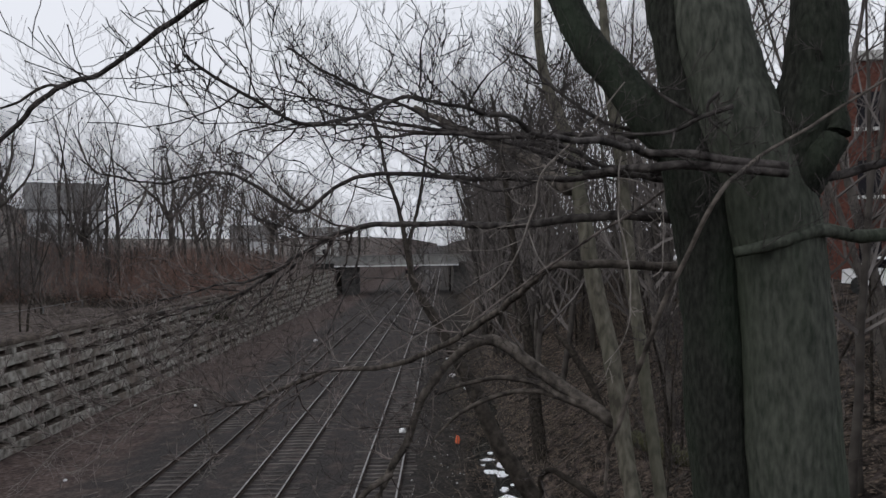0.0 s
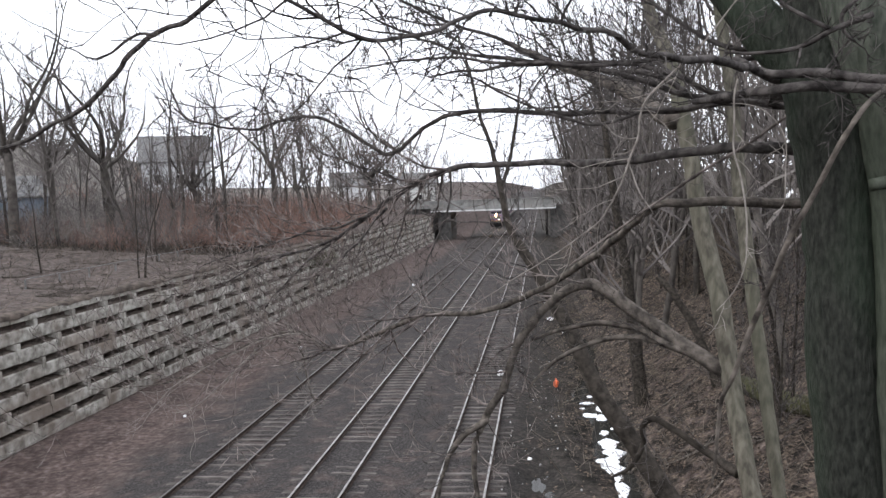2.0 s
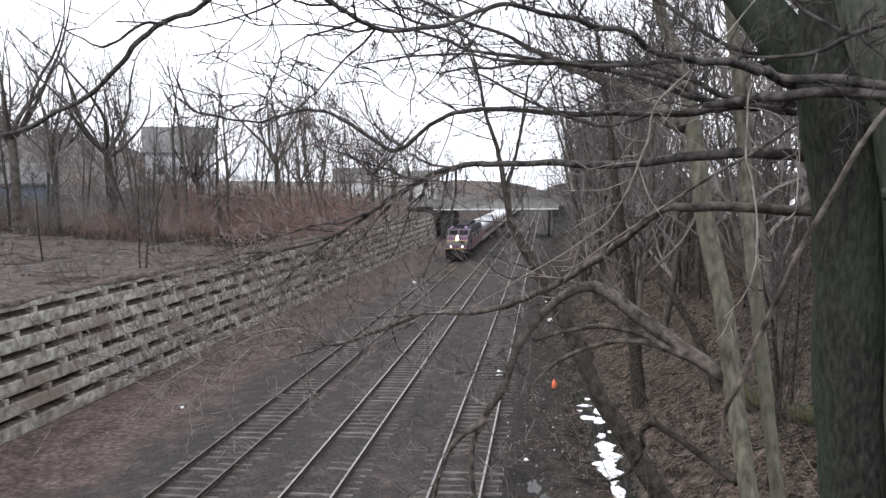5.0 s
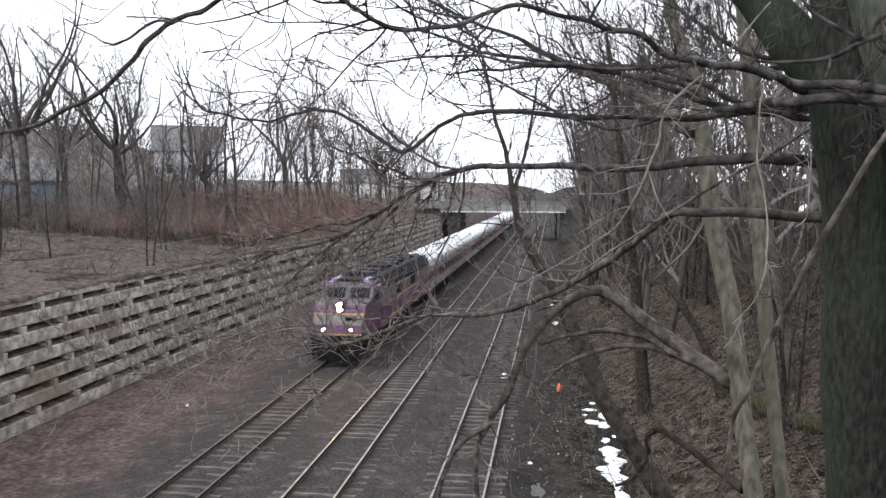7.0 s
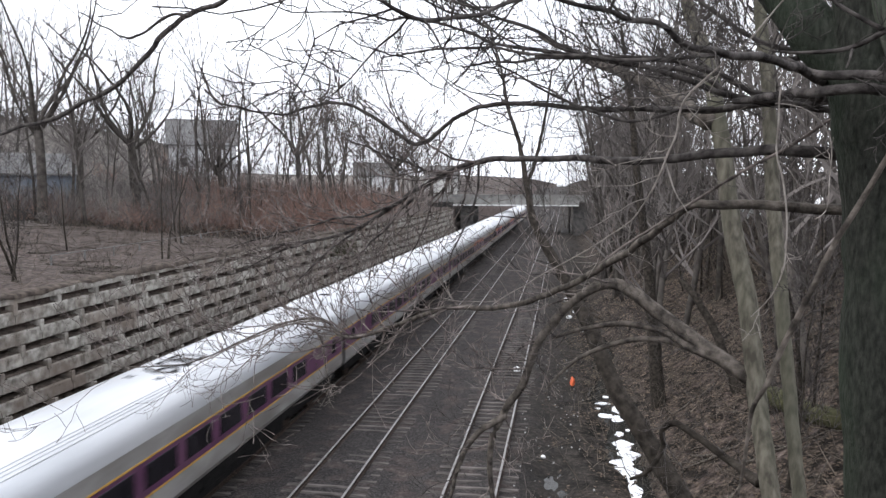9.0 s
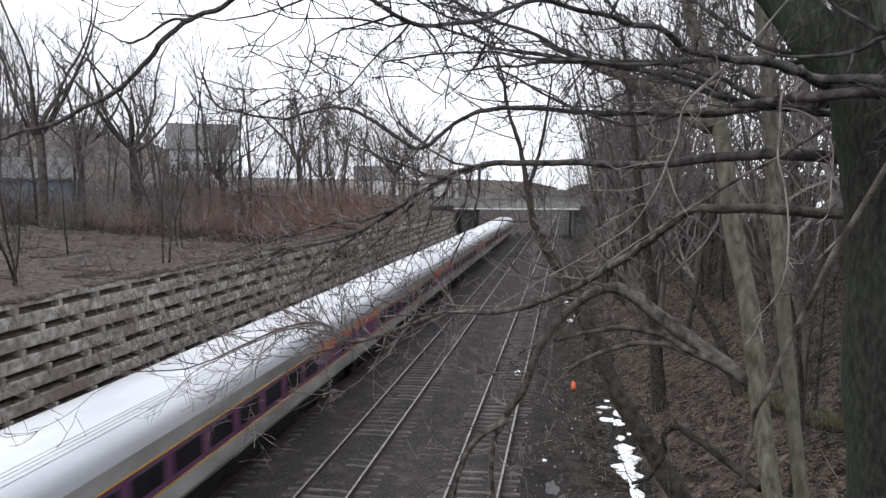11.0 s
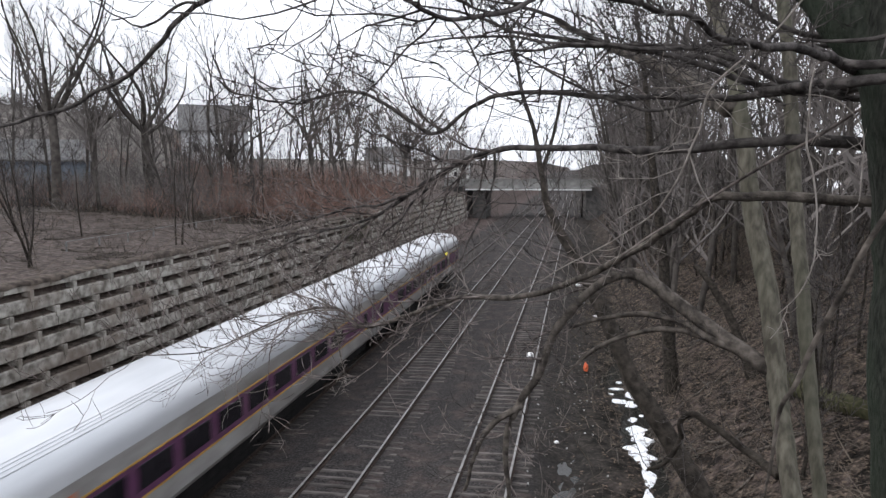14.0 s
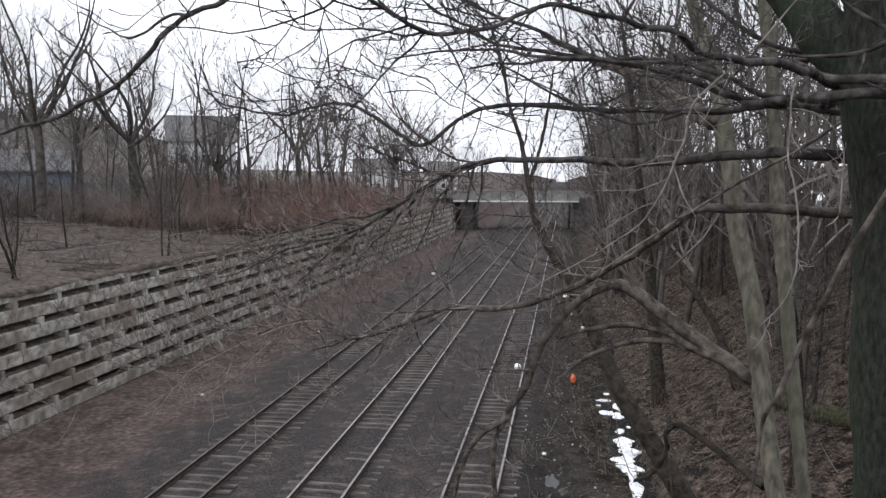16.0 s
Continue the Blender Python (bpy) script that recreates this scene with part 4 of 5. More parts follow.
limb("branch", [(2.55, 3.75, 9.86, 0.0067), (1.84, 3.4, 9.49, 0.0088), (1.44, 3.11, 9.29, 0.0094), (1.18, 2.85, 9.11, 0.0105), (1.09, 2.92, 8.89, 0.0109), (0.99, 2.98, 8.66, 0.0113), (0.9, 3.14, 8.32, 0.0121), (0.84, 3.21, 8.09, 0.0114), (0.8, 3.29, 7.94, 0.0098), (0.79, 3.37, 7.69, 0.0078), (0.79, 3.4, 7.5, 0.0046)], BRANCH_MID, near, "thin hanging stick", 3, 0.25, 17, r=0.003, kink=0.012, wobble=0.06)
limb("branch", [(1.03, 3.81, 9.82, 0.0039), (0.82, 3.85, 9.57, 0.0047), (0.66, 3.91, 9.42, 0.0057), (0.58, 3.99, 9.29, 0.0064), (0.54, 4.02, 9.12, 0.0065), (0.49, 4.05, 8.98, 0.006), (0.4, 4.12, 8.8, 0.0053), (0.21, 4.27, 8.59, 0.0039), (-0.17, 4.5, 8.34, 0.0034), (-0.45, 4.64, 8.16, 0.0026)], TWIG_PALE, near, "pale dead twig", 14, 0.4, 18, sides=5, r=0.004, twig_material=TWIG_PALE, level=1, kink=0.024, wobble=0.1)
limb("branch", [(0.5, 4.06, 9.04, 0.0044), (0.55, 4.05, 8.89, 0.0044), (0.63, 4.05, 8.75, 0.0022)], TWIG_PALE, near, "pale dead twig", 0, sides=5, kink=0.024, wobble=0.1)
limb("branch", [(0.95, 3.55, 9.37, 0.0043), (0.92, 3.53, 9.22, 0.0043), (0.91, 3.52, 9.07, 0.0043), (0.95, 3.51, 8.93, 0.0043), (0.96, 3.48, 8.63, 0.0037), (0.94, 3.51, 8.42, 0.0031), (0.82, 3.53, 8.31, 0.0019)], TWIG_PALE, near, "pale hanging vine", 4, 0.2, 19, sides=5, r=0.003, twig_material=TWIG_PALE, level=1, kink=0.024, wobble=0.1)
limb("branch", [(0.91, 3.53, 9.26, 0.0025), (1.05, 3.55, 9.23, 0.0031), (1.15, 3.55, 9.07, 0.0031), (1.14, 3.53, 8.82, 0.0031), (1.09, 3.52, 8.76, 0.0019)], TWIG_PALE, near, "pale hanging vine", 2, 0.15, 20, sides=5, r=0.003, twig_material=TWIG_PALE, level=1, kink=0.024, wobble=0.1)
limb("branch", [(-0.45, 5.16, 11.66, 0.0405), (-1.52, 5.44, 11.05, 0.0284), (-2.52, 6.09, 10.72, 0.0234), (-3.03, 6.37, 10.51, 0.0223), (-3.45, 6.61, 10.48, 0.0247), (-3.86, 6.83, 10.35, 0.027), (-4.2, 7, 10.12, 0.0252), (-4.73, 7.33, 9.92, 0.0251), (-5.29, 7.67, 9.82, 0.0249), (-5.74, 7.8, 9.66, 0.0256), (-6.16, 7.88, 9.6, 0.0228), (-6.58, 7.94, 9.49, 0.0198), (-7.33, 8.02, 9.42, 0.0169)], TWIG, near, "long outer branch against the sky", 16, 0.55, 21, begin=0.3, r=0.005, level=1)
limb("branch", [(-3.17, 6.02, 10.33, 0.0142), (-3.39, 6.09, 10.35, 0.0132), (-3.62, 6.14, 10.23, 0.0122), (-3.92, 6.3, 10.22, 0.0101), (-4.21, 6.47, 10.34, 0.0078), (-4.6, 6.63, 10.54, 0.0053)], TWIG, near, "", 6, 0.4, 22, r=0.004, level=1)

limb("branch", [(-1.5, 7.3, 8.77, 0.016), (-1.71, 7.3, 8.55, 0.013), (-1.95, 7.35, 8.33, 0.01), (-2.13, 7.4, 8.14, 0.005)], TWIG, near, "", 6, 0.5, 81, r=0.008, tip=0.0032, kink=0.03, twig_material=TWIG_LIT, fork=0.6)
limb("branch", [(-1.74, 7.45, 8.68, 0.016), (-2.13, 7.6, 8.58, 0.014), (-2.69, 7.8, 8.48, 0.012), (-3.29, 8.0, 8.32, 0.009), (-3.9, 8.2, 8.17, 0.005)], TWIG, near, "", 11, 0.6, 82, r=0.008, tip=0.0034, kink=0.03, rise=-0.05, twig_material=TWIG_LIT, fork=0.6)
limb("branch", [(-2.07, 7.7, 8.5, 0.015), (-2.44, 7.8, 8.27, 0.012), (-2.83, 7.9, 7.95, 0.009), (-3.14, 8.0, 7.65, 0.004)], TWIG, near, "", 7, 0.55, 83, r=0.008, tip=0.0034, kink=0.03, rise=-0.1, twig_material=TWIG_LIT, fork=0.6)
limb("branch", [(-2.77, 8.0, 8.28, 0.013), (-3.24, 8.2, 8.14, 0.01), (-3.7, 8.3, 7.92, 0.007), (-4.11, 8.4, 7.79, 0.004)], TWIG, near, "", 8, 0.55, 84, r=0.008, tip=0.0034, kink=0.03, rise=-0.05, twig_material=TWIG_LIT, fork=0.6)
limb("branch", [(-0.79, 6.8, 9.11, 0.012), (-0.81, 6.8, 8.8, 0.01), (-0.98, 6.8, 8.38, 0.008), (-1.11, 6.8, 8.09, 0.004)], TWIG, near, "crooked hanging twig", 5, 0.3, 85, r=0.005, tip=0.002, kink=0.03)
limb("branch", [(-1.16, 7.1, 8.98, 0.012), (-1.47, 7.0, 9.11, 0.01), (-1.83, 6.9, 9.26, 0.008), (-2.12, 6.8, 9.37, 0.004)], TWIG, near, "", 10, 0.5, 86, r=0.006, tip=0.0026, kink=0.03)
limb("branch", [(-3.0, 9.1, 7.16, 0.014), (-3.49, 9.2, 7.11, 0.013), (-4.16, 9.3, 6.84, 0.011), (-4.7, 9.4, 6.57, 0.009), (-5.12, 9.4, 6.32, 0.006), (-5.57, 9.5, 5.82, 0.003)], TWIG_PALE, near, "pale dead twig", 12, 0.6, 87, r=0.007, tip=0.0028, kink=0.02, twig_material=TWIG_PALE, level=1)
limb("branch", [(-3.65, 9.2, 6.99, 0.01), (-4.13, 9.2, 6.58, 0.008), (-4.49, 9.2, 6.26, 0.006), (-4.78, 9.2, 6.09, 0.003)], TWIG_PALE, near, "pale dead twig", 8, 0.5, 88, r=0.006, tip=0.0026, kink=0.02, twig_material=TWIG_PALE, level=1)
limb("branch", [(-3.27, 9.1, 7.09, 0.014), (-3.08, 9.1, 6.95, 0.012), (-3.03, 9.1, 6.65, 0.008), (-2.94, 9.1, 6.28, 0.004)], BRANCH_MID, near, "hooked hanging twig", 8, 0.3, 89, r=0.006, tip=0.0026, twig_material=TWIG_PALE)

limb("branch", [(0.95, 4.3, 9.6, 0.0156), (1.04, 3.95, 9.51, 0.0203), (1.12, 3.7, 9.42, 0.0226), (1.21, 3.65, 9.4, 0.0226), (1.34, 3.6, 9.39, 0.0234), (1.51, 3.55, 9.35, 0.0242), (1.78, 3.5, 9.31, 0.0257)], TWIG, near, "knotty branch crossing before the trunk", 4, 0.3, 91, r=0.006, tip=0.002, kink=0.015)
limb("branch", [(0.92, 4.4, 9.37, 0.0187), (1.05, 3.95, 9.35, 0.0226), (1.17, 3.65, 9.33, 0.025), (1.32, 3.6, 9.33, 0.0257), (1.51, 3.55, 9.31, 0.0265), (1.78, 3.5, 9.28, 0.0281)], TWIG, near, "smooth branch crossing before the trunk", 4, 0.3, 92, r=0.006, tip=0.002, kink=0.012)
limb("branch", [(0.95, 3.8, 9.54, 0.007), (1.12, 3.6, 9.51, 0.0094), (1.22, 3.55, 9.52, 0.0109), (1.33, 3.5, 9.56, 0.0125), (1.5, 3.5, 9.62, 0.014)], TWIG, near, "", 2, 0.3, 93, r=0.005, tip=0.002, kink=0.015, level=1)
limb("branch", [(1.05, 3.6, 9.85, 0.0062), (1.11, 3.55, 9.74, 0.0078), (1.19, 3.55, 9.67, 0.0094), (1.32, 3.5, 9.57, 0.0117)], TWIG, near, "", 2, 0.3, 94, r=0.006, tip=0.002, kink=0.015, level=1)
limb("branch", [(1.21, 3.52, 9.5, 0.0055), (1.2, 3.5, 9.45, 0.0047), (1.19, 3.5, 9.41, 0.0031)], TWIG, near, "short drooping twig", 0, 0.3, 95, kink=0.01)
limb("branch", [(1.42, 3.5, 9.69, 0.012), (1.37, 3.5, 9.63, 0.01), (1.39, 3.5, 9.55, 0.008), (1.44, 3.5, 9.5, 0.006)], TWIG, near, "", 3, 0.25, 96, r=0.004, tip=0.002)

slim = thing("slim_tree", "slim bare grey tree with a low forked limb", "tree", "trees on the bank")
limb("trunk", [(2.25, 5.95, 2.6, 0.12)] + [(1.85, 6.41, 5.7, 0.0807), (1.76, 6.55, 6.32, 0.0789), (1.69, 6.82, 7.08, 0.0845), (1.64, 6.97, 7.75, 0.0858), (1.52, 7.23, 8.54, 0.085), (1.43, 7.38, 9.32, 0.0793), (1.32, 7.53, 10.02, 0.07), (1.17, 7.66, 10.52, 0.0604), (1.09, 7.79, 11.03, 0.0505), (1.09, 8.23, 12.48, 0.0263)], BARK_TAN, slim, "slim grey-tan trunk", 8, 1.6, 31, sides=12, begin=0.6, r=0.012, knots=0.03, kink=0.012, wobble=0.06)
limb("branch", [(1.68, 6.87, 7.16, 0.0697), (1.44, 7, 7.32, 0.0713), (1.22, 7.18, 7.46, 0.0689), (0.93, 7.36, 7.66, 0.0665), (0.63, 7.53, 7.87, 0.0639), (0.41, 7.6, 7.92, 0.0555), (0.17, 7.65, 7.79, 0.0468), (-0.08, 7.69, 7.54, 0.0451), (-0.28, 7.73, 7.23, 0.0434), (-0.41, 7.77, 6.83, 0.0439), (-0.63, 7.81, 6.47, 0.0394), (-0.76, 7.75, 6.08, 0.0346), (-0.72, 7.71, 5.54, 0.0246), (-0.71, 7.77, 5.07, 0.0149)], BRANCH_MID, slim, "low limb that droops toward the tracks", 20, 1.0, 32, r=0.010, begin=0.3, tip=0.003, twig_material=TWIG_LIT, kink=0.012, wobble=0.06)
limb("branch", [(1.37, 7.04, 7.34, 0.036), (1.12, 7.16, 7.42, 0.0342), (0.94, 7.34, 7.5, 0.0325), (0.58, 7.49, 7.54, 0.0278), (0.2, 7.63, 7.45, 0.0228), (-0.11, 7.77, 7.32, 0.0147)], BRANCH_MID, slim, "", 9, 0.7, 33, r=0.006, kink=0.012, wobble=0.06)
limb("branch", [(1.49, 7, 7.27, 0.0307), (1.22, 7.17, 7.36, 0.0289), (0.88, 7.33, 7.43, 0.027), (0.53, 7.47, 7.35, 0.025), (0.17, 7.5, 7.19, 0.0225), (-0.05, 7.54, 6.99, 0.0143), (-0.16, 7.51, 6.85, 0.0086)], BRANCH_MID, slim, "", 8, 0.6, 34, r=0.006, kink=0.012, wobble=0.06)
limb("branch", [(-0.6, 7.81, 6.47, 0.0421), (-0.9, 7.75, 6.26, 0.0331), (-1.07, 7.69, 5.96, 0.027), (-1.18, 7.64, 5.54, 0.018)], BRANCH_MID, slim, "", 6, 0.6, 35, r=0.006)
limb("branch", [(1.31, 7.38, 9.5, 0.0894), (1.21, 7.99, 9.69, 0.0857), (1.03, 8.6, 9.94, 0.0801), (0.65, 9.17, 10.22, 0.0661), (0.21, 9.74, 10.5, 0.0494), (-0.37, 10.29, 10.9, 0.0301)], BRANCH_MID, slim, "", 34, 1.3, 36, r=0.009)
limb("branch", [(1.7, 6.65, 6.33, 0.0537), (1.63, 6.74, 6.36, 0.0446), (1.5, 6.93, 6.41, 0.0358), (1.24, 7.1, 6.57, 0.0316), (1.07, 7.18, 6.66, 0.032), (0.95, 7.26, 6.56, 0.0298), (0.96, 7.34, 6.33, 0.0274), (0.82, 7.4, 6.07, 0.0222), (0.67, 7.46, 5.98, 0.0141)], BARK_BROWN, slim, "crooked low branch", 8, 0.5, 37, r=0.006)
slim_b = thing("slim_tree", "slim bare grey tree on the leafy bank", "tree", "trees on the bank")
limb("trunk", [(2.95, 6.5, 2.2, 0.09)] + [(2.32, 7.16, 5.34, 0.0657), (2.22, 7.31, 6.03, 0.0635), (2.16, 7.6, 7.1, 0.0653), (2.1, 7.77, 7.96, 0.0695), (2.07, 8.06, 8.9, 0.0713), (2.04, 8.25, 9.93, 0.0688), (1.99, 8.53, 10.85, 0.0636), (2, 8.98, 12.45, 0.0367)], BARK_TAN, slim_b, "slim grey-tan trunk", 10, 1.6, 41, sides=12, begin=0.6, r=0.012, knots=0.03, kink=0.012, wobble=0.06)
leaner = thing("leaning_tree", "dark leaning tree that bends toward the tracks", "tree", "trees on the bank")
limb("trunk", [(3.2, 10.0, 1.2, 0.27)] + [(2.32, 10.66, 3.48, 0.174), (1.78, 11.05, 4.26, 0.1612), (1.27, 11.34, 5.07, 0.1456), (0.82, 11.64, 5.74, 0.136), (0.54, 11.96, 6.37, 0.1252), (0.22, 12.27, 6.99, 0.11), (-0.19, 12.57, 7.69, 0.0892), (-0.51, 12.87, 8.24, 0.0721), (-0.66, 13.11, 8.86, 0.0513), (-0.82, 13.46, 9.65, 0.04), (-1.05, 13.79, 10.28, 0.0332), (-1.21, 14.13, 11.04, 0.0261), (-1.48, 14.48, 11.93, 0.016)], BARK_BROWN, leaner, "dark leaning trunk", 24, 2.0, 51, sides=12, begin=0.5, r=0.014, kink=0.012, wobble=0.06)
limb("branch", [(-0.66, 13.11, 8.86, 0.0391), (-0.48, 13.4, 9.55, 0.0322), (-0.36, 13.69, 10.26, 0.0252), (-0.28, 13.98, 10.99, 0.0153)], BARK_BROWN, leaner, "", 8, 1.2, 52, r=0.01)


mossy = thing("dark_tree", "dark straight tree standing by the ditch", "tree", "trees on the bank")
limb("trunk", [(3.82, 30.2, -0.02, 0.34), (3.65, 30.2, 1.62, 0.27), (3.48, 30.3, 3.63, 0.24), (3.32, 30.4, 5.41, 0.21), (3.07, 30.5, 7.19, 0.18), (2.78, 30.7, 9.41, 0.15), (2.52, 31.0, 12.09, 0.11), (2.09, 31.4, 15.25, 0.06)], BARK_BROWN, mossy, "dark brown trunk", 14, 2.4, 71, sides=10, begin=0.4, r=0.03, tip=0.008, kink=0.03, wobble=0.1)
snag = thing("broken_snag", "short broken snag leaning over the bank", "dead tree")
limb("trunk", [(6.2, 27.4, 1.39, 0.2), (5.82, 27.6, 2.55, 0.17), (5.31, 28.0, 3.89, 0.15), (4.76, 28.4, 4.85, 0.13), (4.27, 28.8, 5.41, 0.1)], BARK_BROWN, snag, "rotten broken trunk", 3, 0.8, 72, sides=9, r=0.02, tip=0.008)


def bare_tree(seed, h, name="bare_tree", bark=None, twig=None, stems=1, fine=0.6):
    """A leafless tree: tapered trunk, limbs and a crown of fine twigs."""
    rng = random.Random(seed)
    t = thing(name, "bare grey-brown winter tree in the wood", "tree", "trees of the wood")
    trunk, crown = Mesh(), Mesh()
    for st in range(stems):
        lean = Vector((rng.gauss(0, 0.10 + 0.1 * (stems > 1)), rng.gauss(0, 0.08), 1)).normalized()
        pts, rad, d, p = [], [], lean, Vector((rng.gauss(0, 0.15) * (stems > 1), rng.gauss(0, 0.15) * (stems > 1), -0.5))
        r0 = h * 0.0105 * rng.uniform(0.8, 1.2)
        n = 12
        for i in range(n + 1):
            pts.append(p.copy())
            rad.append(r0 * (1.25 if i == 0 else 1) * (1 - 0.86 * i / n))
            d = (d + Vector((rng.gauss(0, 0.06), rng.gauss(0, 0.06), 0.03))).normalized()
            p = p + d * ((h + 0.5) / n)
        trunk.tube(pts, rad, 7)
        limbs = rng.randint(13, 16) // (1 if stems == 1 else 2) + 2
        for k in range(limbs):
            i = rng.randint(3, n - 1)
            a = rng.uniform(0, 2 * math.pi)
            out = Vector((math.cos(a), math.sin(a), rng.uniform(0.5, 1.3)))
            shoot(crown, rng, pts[i], out, h * rng.uniform(0.25, 0.45) * (1.15 - 0.6 * i / n), rad[i] * fine, 2, 0.16, 0.22, 3, 0.84, 0.008, True)
    part("trunk", trunk, bark or FAR_BARK, t, smooth=True)
    tagged(part("crown", crown, twig or FAR_TWIG, t), kind="stuff")
    return t


def shrub(seed, h, material, n=50):
    rng = random.Random(seed)
    t = thing("shrub", "dense leafless brown brush of thin stems", "shrub", "brush along the cutting")
    m = Mesh()
    for _ in range(n):
        a, q = rng.uniform(0, 6.28), rng.random() ** 0.6 * 2.2
        s = Vector((math.cos(a) * q, math.sin(a) * q, -0.15))
        shoot(m, rng, s, Vector((rng.gauss(0, 0.5), rng.gauss(0, 0.5), 1)), h * rng.uniform(0.35, 1.1), 0.024, 1, 0.24, 0.1, 3, 0.8, 0.009, True)
    tagged(part("brushwood", m, material, t), kind="stuff")
    return t


def spot(x, y, rng):
    return Matrix.LocRotScale((x, y, height(x, y)), Euler((0, 0, rng.uniform(0, 6.28))), None)


def forked_tree(seed, h):
    """A broad leafless tree whose trunk parts low into thick crooked limbs."""
    rng = random.Random(seed)
    t = thing("forked_tree", "large bare tree parting low into thick crooked limbs", "tree", "forked trees of the wood")
    trunk, crown = Mesh(), Mesh()
    top = h * rng.uniform(0.34, 0.42)
    pts = [Vector((0, 0, -0.5)), Vector((rng.gauss(0, 0.1), rng.gauss(0, 0.1), 0.5)), Vector((rng.gauss(0, 0.2), rng.gauss(0, 0.2), top * 0.5)), Vector((rng.gauss(0, 0.3), rng.gauss(0, 0.3), top))]
    r0 = h * 0.018
    line, rad = spline([(*p, r0 * q) for p, q in zip(pts, (1.5, 1.1, 0.95, 0.85))])
    trunk.tube(line, rad, 9)
    for k in range(6):
        a = k * 1.05 + rng.uniform(-0.4, 0.4)
        d, p, q = Vector((math.cos(a) * 0.75, math.sin(a) * 0.75, rng.uniform(0.45, 1.3))).normalized(), pts[3] - Vector((0, 0, rng.uniform(0.1, 1.2))), r0 * rng.uniform(0.36, 0.58)
        run, n = [p.copy()], 9
        for i in range(n):
            p = p + d * (h * rng.uniform(0.6, 0.72) / n)
            d = (d + Vector((rng.gauss(0, 0.17), rng.gauss(0, 0.17), rng.gauss(0.13, 0.1)))).normalized()
            run.append(p.copy())
        trunk.tube(run, [q * (1 - 0.85 * i / n) for i in range(n + 1)], 6)
        for _ in range(6):
            i = rng.randint(2, n)
            b = rng.uniform(0, 6.28)
            shoot(crown, rng, run[i], Vector((math.cos(b), math.sin(b), rng.uniform(0.2, 1.2))), h * rng.uniform(0.1, 0.24), max(0.02, q * 0.45 * (1 - 0.6 * i / n)), 2, 0.2, 0.15, 3, 0.84, 0.008, True)
    part("trunk", trunk, FAR_BARK, t, smooth=True)
    tagged(part("crown", crown, FAR_TWIG, t), kind="stuff")
    return t


rng = random.Random(5)
forked = [forked_tree(141, 22), forked_tree(142, 20), forked_tree(147, 15)]
for k, (x, y) in zip(forked, ((-43.5, 57.5), (-38.2, 62.5), (-33.5, 70))):
    k.matrix_basis = spot(x, y, rng)
for i, (x, y) in enumerate(((-50, 72), (-29, 88), (-36, 98), (-28, 122))):
    copy_thing(forked[(i + 1) % 3], spot(x, y, rng))
kinds = [bare_tree(101, 16), bare_tree(102, 17, stems=2), bare_tree(103, 14), bare_tree(104, 19), bare_tree(105, 12, stems=2), bare_tree(106, 15)]
homes = [(-47.6, 66.7), (-44, 71.6), (-36.2, 62.3), (-52, 90), (-36, 80), (-60, 75)]
for k, (x, y) in zip(kinds, homes):
    k.matrix_basis = spot(x, y, rng)
spots = []
for wanted, x0, x1, y0, y1 in ((32, -82, -27, 42, 120), (34, -60, -24, 110, 200), (13, 6.5, 17, 14, 50), (26, 6, 32, 45, 138), (26, 4.8, 13, 62, 138), (20, -70, 45, 165, 290), (34, -75, 60, 300, 350)):
    got = 0
    for _ in range(2000):
        if got >= wanted:
            break
        x, y = rng.uniform(x0, x1), rng.uniform(y0, y1)
        if (x > -40 and y < 62 and x < 0) or (160 < y < 296 and -22 < x < 6 + (y - 160) * 0.12) or (17 < x < 36 and 24 < y < 54) or (x > 0 and x / y > 0.62):
            continue
        if any((x - a) ** 2 + (y - b) ** 2 < 5 for a, b in spots):
            continue
        spots.append((x, y))
        got += 1
spots += [(3.9, 33), (4.6, 41), (5.2, 47), (4.3, 55), (6.0, 62), (3.7, 66), (4.2, 72), (3.8, 79), (4.8, 84), (4.0, 90), (5.0, 95), (4.2, 101), (5.2, 106), (4.3, 112), (5.0, 118), (4.4, 125), (6.2, 76), (6.4, 99), (0.9, 150), (3.2, 153), (5.6, 151), (2.0, 158), (7.5, 156), (0.6, 164), (5.6, 37), (7.2, 44), (-44, 93), (-50, 101), (-46, 104), (-53, 109), (-48, 93), (-40, 58), (-33, 66), (-30, 80), (-27.5, 92), (9.5, 33), (12, 37), (10.5, 42), (13.5, 46), (9, 50), (14.5, 54), (11.5, 57), (15.5, 40), (6.5, 58), (8.2, 64), (7.4, 70), (9.6, 73), (6.8, 81), (8.8, 87), (10.5, 78), (7.6, 93), (9.4, 100), (11.5, 91), (8.1, 108), (10.2, 66), (12.6, 84)]
for i, (x, y) in enumerate(spots):
    copy_thing(kinds[i % len(kinds)], spot(x, y, rng))

tall = [bare_tree(107, 23, stems=2), bare_tree(108, 21)]
for k, (x, y) in zip(tall, ((3.9, 58), (4.6, 74))):
    k.matrix_basis = spot(x, y, rng)
for i, (x, y) in enumerate(((5.4, 50), (6.2, 63), (3.8, 69), (7.2, 56), (4.2, 86), (5.8, 92), (8.4, 76), (-34, 128), (-41, 134))):
    copy_thing(tall[i % 2], spot(x, y, rng))

bushes = [shrub(201, 3.6, BRUSH), shrub(202, 4.6, BRUSH), shrub(203, 2.8, BRUSH_RED), shrub(204, 4.4, BRUSH_RED)]
